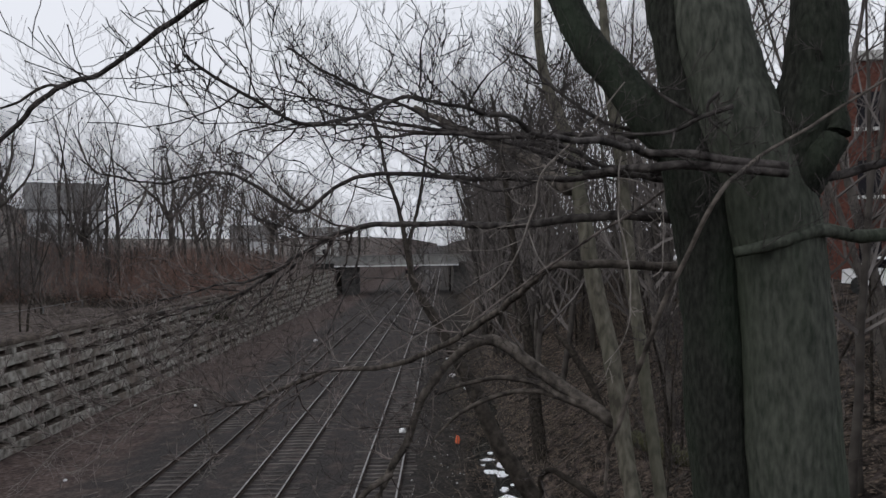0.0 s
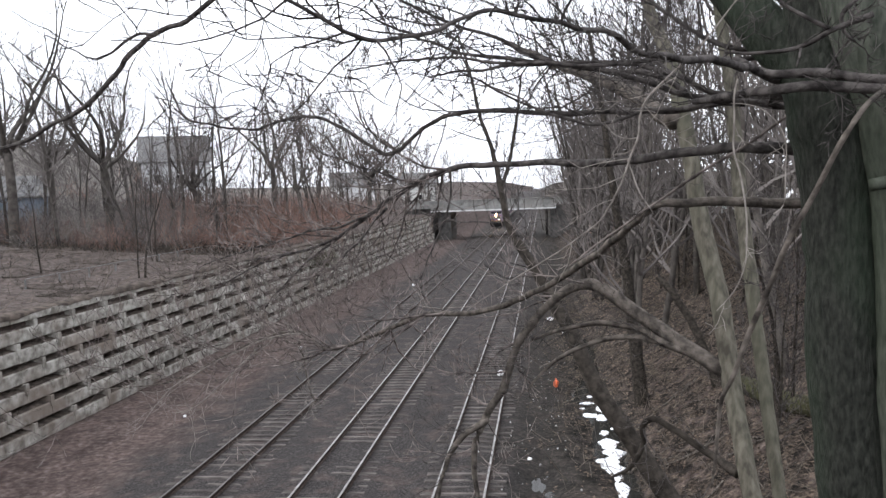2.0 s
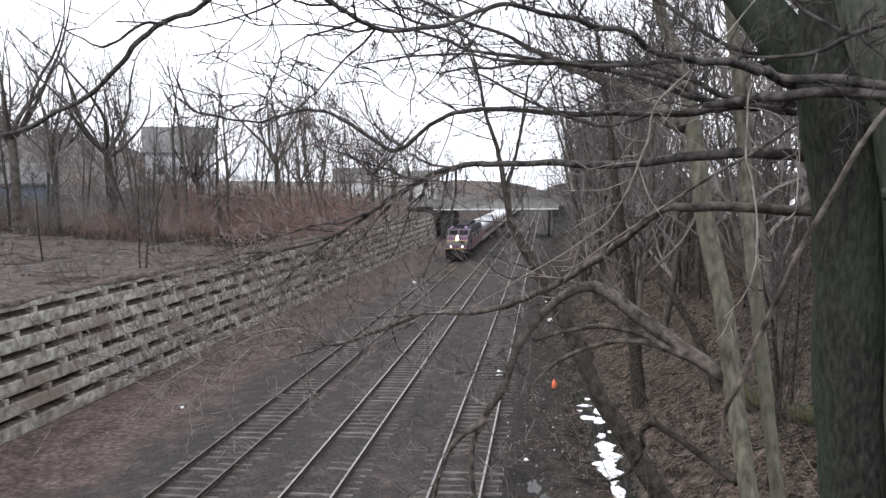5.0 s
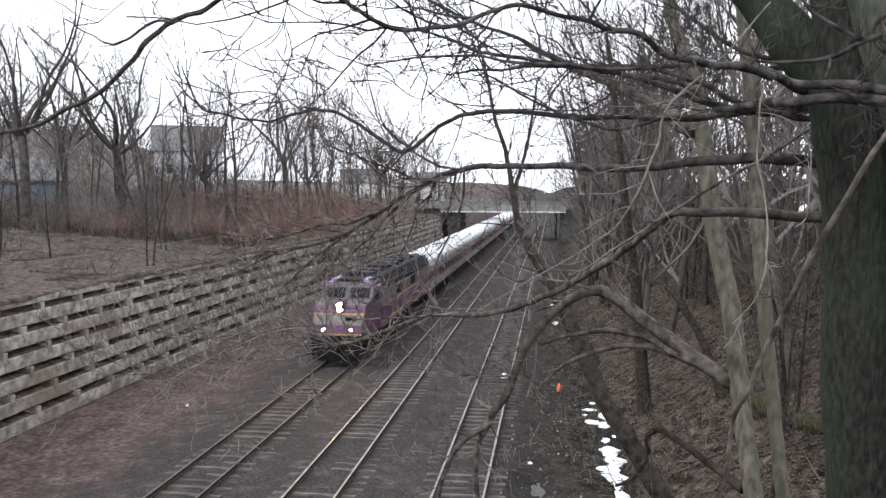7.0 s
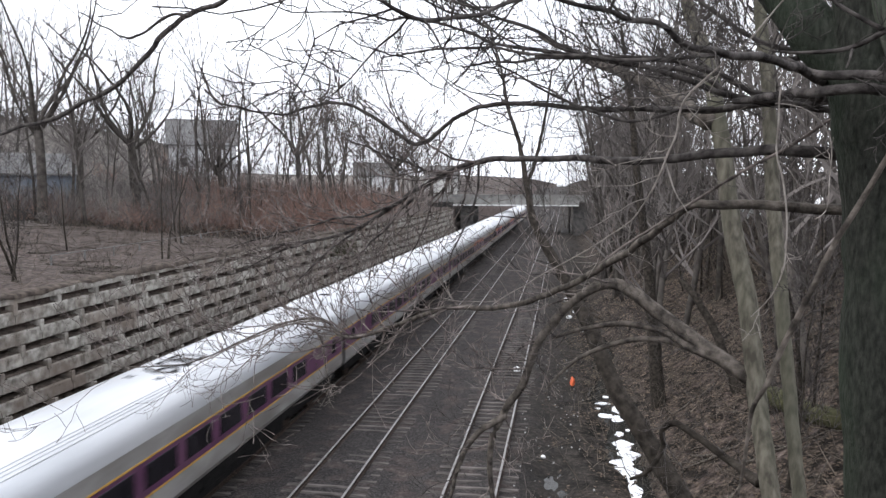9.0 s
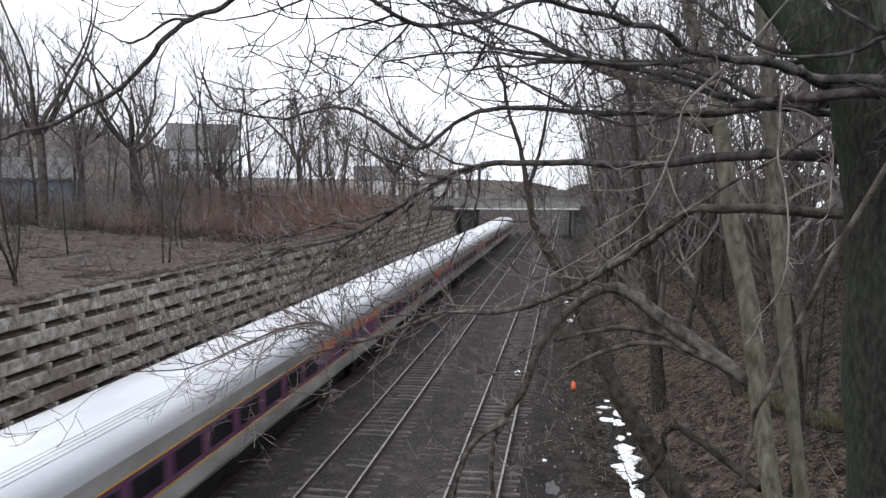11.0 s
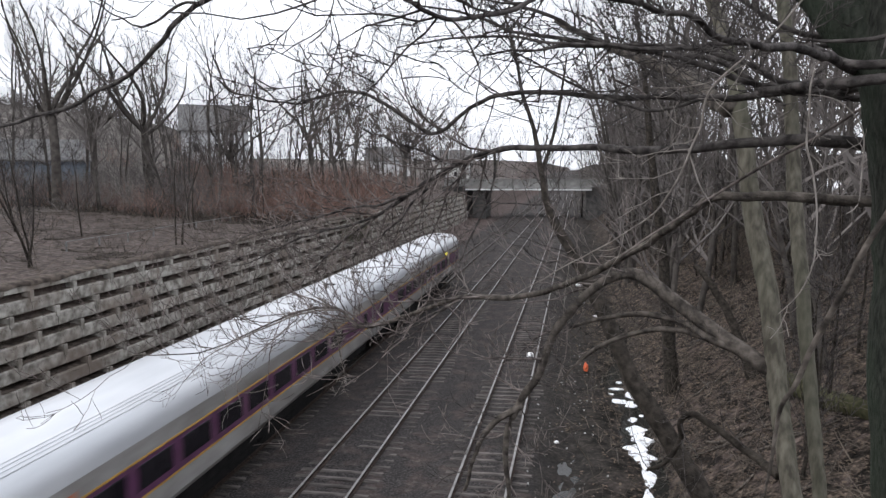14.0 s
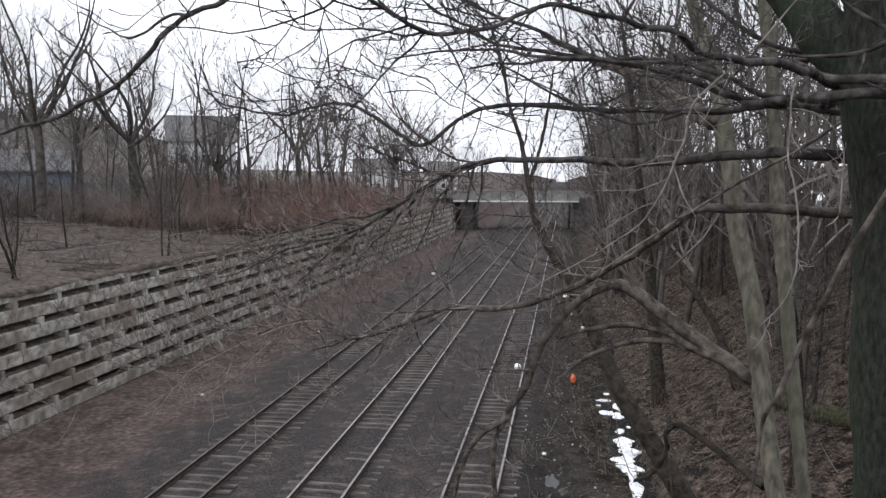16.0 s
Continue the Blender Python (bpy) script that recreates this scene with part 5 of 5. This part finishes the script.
for k, (x, y) in zip(bushes, [(-30, 75), (-34, 70), (-28, 95), (-33, 88)]):
    k.matrix_basis = spot(x, y, rng)
for i in range(80):
    y = rng.uniform(62, 150)
    x = rng.uniform(-60, -27 if y > 78 else -35)
    copy_thing(bushes[rng.randrange(2) if x / y < -0.56 else rng.choice((1, 2, 3, 3))], spot(x, y, rng))
for i in range(12):
    copy_thing(bushes[i % 4], spot(rng.uniform(5.5, 16), rng.uniform(75, 135), rng))
for i in range(26):
    y = rng.uniform(66, 128)
    copy_thing(bushes[2 + i % 2], spot(-y * rng.uniform(0.25, 0.42), y, rng))


def brush_mass(label, material, spots, seed):
    """Far brush that nobody could count, as one mass of stems."""
    rng = random.Random(seed)
    m = Mesh()
    for x, y, h in spots:
        z = height(x, y)
        for _ in range(26):
            base = Vector((x + rng.gauss(0, 1.5), y + rng.gauss(0, 1.5), z - 0.3))
            shoot(m, rng, base, Vector((rng.gauss(0, 0.45), rng.gauss(0, 0.45), 1)), h * rng.uniform(0.4, 1.1), 0.034, 1, 0.22, 0.1, 3, 0.8, 0.013, True)
    return tagged(part("brush", m, material), label, "brush", kind="stuff")


brush_mass("grey-olive leafless brush covering the hillside", BRUSH, [(rng.uniform(-96, -50), rng.uniform(62, 135), rng.uniform(2.0, 4.2)) for _ in range(150)], 301)
brush_mass("red-brown brush at the foot of the hill", BRUSH_RED, [(rng.uniform(-70, -30), rng.uniform(100, 150), rng.uniform(2.0, 4.5)) for _ in range(60)], 302)
far_spots = [(rng.uniform(-95, 45), rng.uniform(165, 300), rng.uniform(3, 7)) for _ in range(60)]
brush_mass("distant leafless brush beyond the bridge", BRUSH, [p for p in far_spots if not -22 < p[0] < 4 + (p[1] - 160) * 0.1], 303)

saplings = [bare_tree(121, 5.5, "sapling", bark=BARK_BROWN, twig=TWIG, fine=0.38), bare_tree(122, 7.0, "sapling", bark=BARK_BROWN, twig=TWIG, stems=2, fine=0.38)]
for k, (x, y) in zip(saplings, ((-24.5, 30), (-23.5, 41))):
    k.matrix_basis = spot(x, y, rng)
for i in range(22):
    x, y = rng.uniform(-40, -22.5), rng.uniform(26, 95)
    copy_thing(saplings[i % 2], spot(x, y, rng))
for i in range(13):
    x, y = rng.uniform(4.6, 12), rng.uniform(15, 48)
    copy_thing(saplings[i % 2], spot(x, y, rng))
for i in range(72):
    y = 58 + 50 * rng.random() ** 1.6
    x = rng.uniform(max(-60, -0.86 * y), -24.5)
    copy_thing(bushes[rng.choice((2, 2, 3, 3, 0)) if x / y > -0.52 else rng.choice((0, 1, 2))], spot(x, y, rng))
scrub = shrub(205, 1.1, BARK_BROWN, 80)
tagged(scrub, "low dark tangle of dead scrub", "shrub")
scrub.matrix_basis = spot(-30, 57, rng)
for i in range(16):
    y = rng.uniform(55, 66)
    copy_thing(scrub, spot(rng.uniform(-0.85, -0.4) * y, y, rng))

wall_bush = shrub(221, 1.5, MOSS, 90)
wall_bush.matrix_basis = pose(WALL_X - 0.35, 64, 2.9)
tagged(wall_bush, "dark evergreen bush hanging on the crib wall", "shrub")
thickets = [shrub(211, 2.2, UNDER, 40), shrub(212, 3.0, UNDER, 36)]
for k, (x, y) in zip(thickets, ((9.0, 44), (11.0, 50))):
    k.matrix_basis = spot(x, y, rng)
for i in range(9):
    copy_thing(thickets[i % 2], spot(rng.uniform(6.5, 15), rng.uniform(40, 80), rng))
for i in range(12):
    copy_thing(saplings[i % 2], spot(rng.uniform(7, 15), rng.uniform(34, 70), rng))

# ---- buildings ----
def house(label, x, y, turn, w, d, z0, eaves, ridge, wall, windows=((-0.28, 0.5), (0.05, 0.5), (0.3, 0.5))):
    t = thing("house", label, "house", at=pose(x, y, 0, 0, 0, turn))
    m = Mesh()
    m.v = [(-w / 2, -d / 2, z0), (w / 2, -d / 2, z0), (w / 2, d / 2, z0), (-w / 2, d / 2, z0), (-w / 2, -d / 2, eaves), (w / 2, -d / 2, eaves), (w / 2, d / 2, eaves), (-w / 2, d / 2, eaves),
           (-w / 2, 0, ridge - 0.15), (w / 2, 0, ridge - 0.15)]
    m.f = [(0, 1, 5, 4), (2, 3, 7, 6), (1, 2, 6, 9, 5), (3, 0, 4, 8, 7), (3, 2, 1, 0)]
    part("wall", m, wall, t)
    r = Mesh()
    for s in (-1, 1):
        e = (ridge - eaves) / (d / 2) * 0.5
        k = len(r.v)
        r.v += [(-w / 2 - 0.4, s * (d / 2 + 0.5), eaves - e), (w / 2 + 0.4, s * (d / 2 + 0.5), eaves - e), (w / 2 + 0.4, 0, ridge), (-w / 2 - 0.4, 0, ridge)]
        r.v += [(a, b, c + 0.2) for a, b, c in r.v[k:k + 4]]
        r.f += [(k, k + 1, k + 2, k + 3), (k + 4, k + 5, k + 6, k + 7), (k, k + 1, k + 5, k + 4), (k + 1, k + 2, k + 6, k + 5), (k + 3, k, k + 4, k + 7)]
    part("roof", r, SHINGLE, t, "grey shingle roof")
    storeys = max(1, int((eaves - z0) // 2.9))
    for st in range(storeys):
        for fx, _ in windows:
            z = z0 + 0.9 + st * 2.9
            win = part("window", Mesh().box(fx * w - 0.45, fx * w + 0.45, -d / 2 - 0.03, -d / 2 + 0.1, z, z + 1.4, 0.01), GLASS, t)
            part("frame", Mesh().box(fx * w - 0.55, fx * w - 0.45, -d / 2 - 0.06, -d / 2 + 0.1, z - 0.1, z + 1.5).box(fx * w + 0.45, fx * w + 0.55, -d / 2 - 0.06, -d / 2 + 0.1, z - 0.1, z + 1.5)
                 .box(fx * w - 0.45, fx * w + 0.45, -d / 2 - 0.06, -d / 2 + 0.1, z + 1.4, z + 1.5).box(fx * w - 0.45, fx * w + 0.45, -d / 2 - 0.06, -d / 2 + 0.1, z - 0.1, z), TRIM, win)
    return t


house("white sided house with a grey roof behind the trees", -60.3, 119, 29, 10.5, 9, 8.0, 15.6, 19.6, HOUSE_WHITE)
house("low blue-grey shed at the foot of the hill", -55.5, 71, 36, 9, 5, 5.0, 10.2, 12.0, BLUE_GREY, ((-0.3, 0.5),))
house("dark grey house half hidden by bare trees", -96, 90, 40, 14, 9, 10.0, 18.5, 23.5, BLUE_GREY)
house("pale house beyond the woods", -52, 205, 15, 12, 10, 6.0, 11.5, 15, HOUSE_WHITE)
house("pale house near the far bridge", -36, 220, 10, 10, 9, 6.0, 11.0, 14.5, TRIM)
brick_block = thing("brick_building", "red brick building with pale sills behind trees", "building", at=pose(27, 42, 0, 0, 0, -12))
part("wall", Mesh().box(-7, 7, -7, 7, 6.0, 17.5), BRICK, brick_block)
part("cornice", Mesh().box(-7.2, 7.2, -7.2, 7.2, 17.5, 18.0, 0.05), TRIM, brick_block)
for z in (7.6, 11.0, 14.3):
    for u in (-5, -2.4, 0.2, 2.8, 5.2):
        for face in (0, 1):
            if face:
                win = part("window", Mesh().box(u - 0.5, u + 0.5, -7.04, -6.9, z, z + 1.7, 0.01), GLASS, brick_block)
                part("sill", Mesh().box(u - 0.65, u + 0.65, -7.14, -6.9, z - 0.18, z - 0.02), TRIM, win)
            else:
                win = part("window", Mesh().box(-7.04, -6.9, u - 0.5, u + 0.5, z, z + 1.7, 0.01), GLASS, brick_block)
                part("sill", Mesh().box(-7.14, -6.9, u - 0.65, u + 0.65, z - 0.18, z - 0.02), TRIM, win)


# ---- loose things by the tracks ----
def blob(r, seed, flat=0.6, fine=2):
    bm = bmesh.new()
    bmesh.ops.create_icosphere(bm, subdivisions=fine, radius=r)
    for v in bm.verts:
        v.co *= 1 + 0.35 * noise.noise(v.co / r * 1.6 + Vector((seed, 0, 0))) + 0.16 * noise.noise(v.co / r * 4.5 + Vector((0, seed, 0))) * (fine > 2)
        v.co.z *= flat
    me = bpy.data.meshes.new("blob")
    bm.to_mesh(me)
    bm.free()
    return me


def litter(label, material, x, y, r, seed, flat=0.6):
    me = blob(r, seed, flat)
    me.materials.append(material)
    ob = new("plastic_bag" if material is LITTER else "plastic_scrap", me)
    ob.matrix_basis = pose(x, y, height(x, y) + r * flat * 0.7)
    return tagged(ob, label, "litter")


litter("crumpled white plastic bag beside the side track", LITTER, -2.2, 36.2, 0.18, 1, 0.85)
litter("torn bright orange plastic on the leafy bank", ORANGE_LITTER, 0.46, 34.5, 0.11, 4, 2.1)
for i, (x, y, r) in enumerate(((0.4, 52, 0.2), (0.9, 55, 0.22), (0.2, 60, 0.25), (1.2, 48, 0.12), (-15.5, 30, 0.08), (-14.9, 44, 0.1), (-0.6, 25, 0.08), (-12.6, 72, 0.2), (0.8, 63, 0.3))):
    litter("small white scrap of litter on the ground", LITTER, x, y, r, 10 + i, 0.7)

# White blobs stand in for bright sky mirrored by the ditch water.
sky_glint_mat = mat("white_sky_glint", (0.74, 0.76, 0.8), (0.9, 0.91, 0.93), 6, 0.6, bump=0.3, bump_scale=12)
rng = random.Random(31)
for x, y, r, lx, ly in ((1.9, 33.4, 0.12, 1, 1.2), (1.75, 32.4, 0.16, 1.2, 1.0), (2.3, 31.6, 0.24, 0.8, 2.2), (1.75, 30.6, 0.24, 1.7, 1.1), (2.2, 30.3, 0.2, 1, 2.0), (2.15, 28.4, 0.17, 1, 1.5), (2.2, 27.2, 0.3, 0.9, 1.7),
                        (2.3, 26.2, 0.3, 1.0, 1.6), (2.05, 24.8, 0.36, 1.05, 2.4), (2.15, 23.0, 0.28, 0.85, 2.8), (2.0, 21.3, 0.3, 0.8, 3.0), (2.0, 19.0, 0.3, 0.9, 3.0), (1.5, 31.6, 0.09, 1, 1), (2.5, 28.9, 0.09, 1, 1.4)):
    me = blob(r * 1.08, rng.uniform(0, 50), 1.0, 4)
    me.materials.append(sky_glint_mat)
    for v in me.vertices:
        q = v.co.copy()
        v.co = (q.x * lx * (1 + 0.7 * noise.noise((q.y * 5 + x, 0, y))) + 0.25 * r * noise.noise((q.y * 6, y, 0)), q.y * ly, q.z * 0.16)
    ob = new("snow_patch", me)
    ob.matrix_basis = pose(x, y, -0.46)
    tagged(ob, "small white patch painting the sky's reflection in the ditch", "snow", "snow in the ditch")

log_ob = thing("fallen_log", "mossy fallen log lying on the leafy bank", "log")
log_pts = [Vector((6.6 + 0.2 * i, 25.9 - 1.05 * i, height(6.6 + 0.2 * i, 25.9 - 1.05 * i) + 0.2 - 0.02 * i)) for i in range(6)]
part("trunk", Mesh().tube(log_pts, [0.3, 0.33, 0.32, 0.31, 0.29, 0.26], 14), MOSS, log_ob, smooth=True)


def parked_car(x, y, turn):
    t = thing("parked_car", "white parked car at the top of the bank", "car", at=pose(x, y, height(x, y), 0, 0, turn))
    b = Mesh()
    prof = [(-2.2, 0.35), (-2.25, 0.75), (-1.95, 0.92), (-1.2, 0.98), (-0.55, 1.42), (0.9, 1.45), (1.75, 1.0), (2.2, 0.92), (2.25, 0.4)]
    n = len(prof)
    b.v = [(s * (0.86 - 0.12 * max(0, z - 0.95) / 0.5), y_, z) for s in (-1, 1) for y_, z in prof]
    b.f = [tuple(range(n)), tuple(reversed(range(n, 2 * n)))] + [(i, n + i, n + (i + 1) % n, (i + 1) % n) for i in range(n)]
    body = part("body", b, CAR_WHITE, t)
    for s in (-1, 1):
        part("side_window", Mesh().box(*sorted((s * 0.72, s * 0.85)), -0.6, 0.9, 1.0, 1.36, 0.03), GLASS, body)
        for y_ in (-1.4, 1.4):
            part("wheel", Mesh().disc((s * 0.88 - 0.1, y_, 0.33), (1, 0, 0), 0.33, 0.2, 18), RUBBER, t)
    return t


parked_car(17.2, 27.5, 20)
parked_car(18.5, 62.0, 5)
rail_thing = thing("guard_rail", "pale metal guard rail along the bank top", "guard rail")
for i in range(12):
    y = 52 + i * 3
    part("post", Mesh().box(14.6, 14.75, y, y + 0.15, height(14.6, y) - 0.2, height(14.6, y) + 0.8), GUARD, rail_thing)
part("beam", Mesh().box(14.5, 14.6, 50, 87, height(14.6, 66) + 0.45, height(14.6, 66) + 0.78), GUARD, rail_thing)

rail_fence = thing("rail_fence", "low dull pipe rail on short posts above the wall", "fence")
for i in range(12):
    y = 36 + i * 3.0
    x = -27.0 - 0.035 * (y - 36)
    part("post", Mesh().box(x - 0.04, x + 0.04, y - 0.04, y + 0.04, height(x, y) - 0.3, 5.12), FENCE, rail_fence)
part("rail", Mesh().tube([Vector((-27.0 - 0.035 * (y - 36), y, 5.14)) for y in (36, 47, 58, 69)], [0.022] * 4, 6), FENCE, rail_fence, "dull metal pipe")

# fallen leaves and stems
rng = random.Random(77)
lm = Mesh()
for _ in range(20000):
    x, y = rng.uniform(-0.8, 15), 14 + 50 * rng.random() ** 1.4
    if rng.random() > 0.06 + smoothstep(-0.5, 2.8, x + 2.5 * noise.noise((x * 0.5, y * 0.4, 21))):
        continue
    z, s, a = height(x, y) + 0.02, rng.uniform(0.04, 0.09), rng.uniform(0, 6.28)
    k = len(lm.v)
    ca, sa, tz = math.cos(a) * s, math.sin(a) * s, rng.uniform(-0.03, 0.05)
    lm.v += [(x - ca, y - sa, z), (x - sa * 0.6, y + ca * 0.6, z + 0.03), (x + ca, y + sa, z + tz), (x + sa * 0.6, y - ca * 0.6, z + 0.02)]
    lm.f.append((k, k + 1, k + 2, k + 3))
tagged(part("leaf_litter", lm, LEAF), "brown fallen leaves scattered over the bank", "leaves", kind="stuff")

chips = Mesh()
for _ in range(110):
    x, y = rng.gauss(-0.3, 0.9), rng.uniform(17, 40)
    q = rng.uniform(0.012, 0.032)
    z = height(x, y)
    chips.box(x - q, x + q, y - q * 1.4, y + q * 1.4, z - 0.02, z + q, 0.004)
tagged(part("debris", chips, CHIP), "small pale chips and scraps strewn by the ditch", "debris", kind="stuff")

sm = Mesh()
for _ in range(1300):
    x, y = 0.2 + 12 * rng.random(), 13 + 45 * rng.random()
    flat = rng.random() < 0.55
    shoot(sm, rng, Vector((x, y, height(x, y) + (0.05 if flat else -0.03))), Vector((rng.gauss(0, 1), rng.gauss(0, 1), 0.12 if flat else 1.2)), rng.uniform(0.5, 2.2), rng.uniform(0.006, 0.018), 1, 0.2, 0.0, 3, 0.6, 0.004, True)
for _ in range(1500):
    k, y = rng.randrange(6), rng.uniform(14, 120)
    x = WALL_X - 0.12 * k + rng.uniform(-0.25, 0.0)
    shoot(sm, rng, Vector((x, y, -0.28 + k * PITCH + 0.44)), Vector((0.5, rng.gauss(0, 0.6), rng.uniform(0.1, 1))), rng.uniform(0.2, 0.7), 0.006, 1, 0.3, 0.0, 3, 0.8, 0.004, True)
for _ in range(500):
    x, y = rng.uniform(-19.5, -14), rng.uniform(17, 110)
    shoot(sm, rng, Vector((x, y, height(x, y) - 0.02)), Vector((rng.gauss(0, 1), rng.gauss(0, 1), 0.8)), rng.uniform(0.15, 0.6), 0.006, 1, 0.3, 0.0, 3, 0.8, 0.004, True)
for _ in range(900):
    x, y = rng.uniform(-46, -21), rng.uniform(22, 100)
    flat = rng.random() < 0.6
    shoot(sm, rng, Vector((x, y, height(x, y) + (0.05 if flat else -0.05))), Vector((rng.gauss(0, 1), rng.gauss(0, 1), 0.1 if flat else 1.4)), rng.uniform(0.6, 2.6), rng.uniform(0.008, 0.025), 1, 0.2, 0.0, 3, 0.6, 0.006, True)
tagged(part("undergrowth", sm, UNDER), "thin dry stems growing out of the leaf litter", "undergrowth", kind="stuff")

fm = Mesh()
for _ in range(150):
    x, y = rng.uniform(1.8, 13), rng.uniform(15, 48)
    a = rng.uniform(0, 6.28)
    run, q = [], rng.uniform(0.015, 0.045)
    n, length = 6, rng.uniform(1.0, 3.6)
    for i in range(n + 1):
        px, py = x + math.cos(a) * length * i / n, y + math.sin(a) * length * i / n
        a += rng.gauss(0, 0.14)
        run.append(Vector((px, py, height(px, py) + 0.03 + q)))
    fm.tube(run, [q * (1 - 0.7 * i / n) for i in range(n + 1)], 5)
    for i in (2, 4):
        shoot(fm, rng, run[i], Vector((rng.gauss(0, 1), rng.gauss(0, 1), 0.5)), length * 0.35, q * 0.5, 1, 0.25, 0.05, 3, 0.6, 0.005, True)
for _ in range(150):
    x, y = rng.uniform(-48, -21.5), rng.uniform(26, 66)
    a, q, n, length = rng.uniform(0, 6.28), rng.uniform(0.02, 0.06), 6, rng.uniform(1.0, 4.0)
    run = []
    for i in range(n + 1):
        px, py = min(x + math.cos(a) * length * i / n, -21.2), y + math.sin(a) * length * i / n
        a += rng.gauss(0, 0.14)
        run.append(Vector((px, py, height(px, py) + 0.03 + q)))
    fm.tube(run, [q * (1 - 0.7 * i / n) for i in range(n + 1)], 5)
    for i in (1, 3, 5):
        shoot(fm, rng, run[i], Vector((rng.gauss(0, 1), rng.gauss(0, 1), 0.8)), length * 0.3, q * 0.5, 1, 0.25, 0.05, 3, 0.6, 0.007, True)
tagged(part("fallen_branches", fm, BRANCH_MID), "dead grey branches lying on the banks", "dead wood", kind="stuff")

# ---- pieces of the wall and the tracks, built last ----
BEAM_H = 0.53
head_mesh = Mesh().box(-1.25, 0.03, -0.085, 0.085, 0.001, PITCH - BEAM_H - 0.001, 0.012).box(0.004, 0.075, -0.1, 0.1, -0.16, PITCH - BEAM_H + 0.03, 0.02).data("header", CRIB)
beam_mesh = Mesh().box(-0.30, 0.0, -BAY / 2 + 0.008, BAY / 2 - 0.008, 0, BEAM_H, 0.045).data("stretcher", CRIB)
for k in range(COURSES):
    z, x = -0.28 + k * PITCH, -0.12 * k
    shift = BAY / 2 * (k % 2)
    for j in range(51):
        y = 10 + shift + j * BAY
        wob = 0.02 * noise.noise((k * 3.1, j * 1.7, 0))
        b = new("stretcher", beam_mesh)
        b.parent, b.location, b.rotation_euler = crib, (x + wob, y, z), (0.006 * noise.noise((j, k, 5)), 0, 0)
        h = new("header", head_mesh)
        h.parent, h.location = crib, (x - 0.03 + wob, y + BAY / 2, z + BEAM_H)
for k in range(COURSES):
    soil = Mesh()
    for j in range(320):
        y, zb = 9 + j * 0.4, -0.28 + k * PITCH + BEAM_H
        a = noise.noise((k * 4.7, y * 0.55, 1)) + 0.6 * noise.noise((k * 2.3, y * 2.1, 4))
        soil.v += [(-0.12 * k - 0.04, y, zb + 0.01 + 0.05 * max(0, a)), (-0.12 * k - 0.3, y, zb + 0.06 + 0.1 * a), (-0.12 * k - 0.8, y, zb + 0.11 + 0.07 * a), (-0.12 * k - 1.26, y, zb + 0.16)]
    soil.f = [(4 * j + i, 4 * j + i + 1, 4 * j + i + 5, 4 * j + i + 4) for j in range(319) for i in range(3)]
    part("soil_shelf", soil.data("soil_shelf", SHELF_SOIL, True), SHELF_SOIL, crib, "soil spilling through the open course")
brow_soil = Mesh()
for j in range(320):
    y, zb = 9 + j * 0.4, -0.28 + COURSES * PITCH + 0.3
    a = noise.noise((7.7, y * 0.4, 1)) + 0.5 * noise.noise((2.3, y * 1.7, 4))
    lip = -0.12 * COURSES + 0.03 + 0.05 * a
    brow_soil.v += [(lip, y, zb - 0.1 - 0.16 * a), (lip - 0.02, y, zb + 0.02 + 0.04 * a), (lip - 0.35, y, zb + 0.1 + 0.08 * a), (lip - 0.9, y, zb + 0.04)]
brow_soil.f = [(4 * j + i, 4 * j + i + 1, 4 * j + i + 5, 4 * j + i + 4) for j in range(319) for i in range(3)]
part("soil_lip", brow_soil.data("soil_lip", SHELF_SOIL, True), SHELF_SOIL, crib, "crumbling soil over the coping")
top_beam = Mesh()
for j in range(51):
    y = 10 + j * BAY
    top_beam.box(-0.12 * COURSES - 0.2, -0.12 * COURSES, y - BAY / 2 + 0.012, y + BAY / 2 - 0.012, -0.28 + COURSES * PITCH, -0.28 + COURSES * PITCH + 0.3, 0.02)
tagged(part("coping", top_beam, CRIB, crib), kind="stuff")

tie_mesh = Mesh().box(-1.3, 1.3, -0.115, 0.115, -0.30, -0.158, 0.015).data("tie", TIE)
rng = random.Random(9)
for t_i, t in enumerate(tracks):
    rest = Mesh()
    y, count = 10.0, 0
    while y < 240:
        dx, turn = rng.gauss(0, 0.05), rng.gauss(0, 0.012 if t_i < 2 else 0.04)
        if 14 < y < 100:
            o = new("tie", tie_mesh)
            o.parent, o.location, o.rotation_euler = t, (dx, y, rng.gauss(0, 0.006)), (0, 0, turn)
        else:
            rest.box(-1.3 + dx, 1.3 + dx, y - 0.115, y + 0.115, -0.30, -0.15)
        y += 0.53 + rng.gauss(0, 0.012)
    tagged(part("far_ties", rest, TIE, t), kind="stuff")


# ---- what moves: the train runs through, toward and past the camera ----
def motions():
    joint = [(0.0, 255.0), (2.5, 185.0), (4.2, 136.5), (6.5, 72.4), (7.5, 44.0), (8.5, 17.8), (12.5, -84.2), (14.6, -138.0), (16.0, -173.6)]
    walk(loco, [(t, pose(TRACKS[0], y - 21.2, 0)) for t, y in joint])
    for i, c in enumerate(coaches):
        walk(c, [(t, pose(TRACKS[0], y + 26.1 * i, 0)) for t, y in joint])


motions()
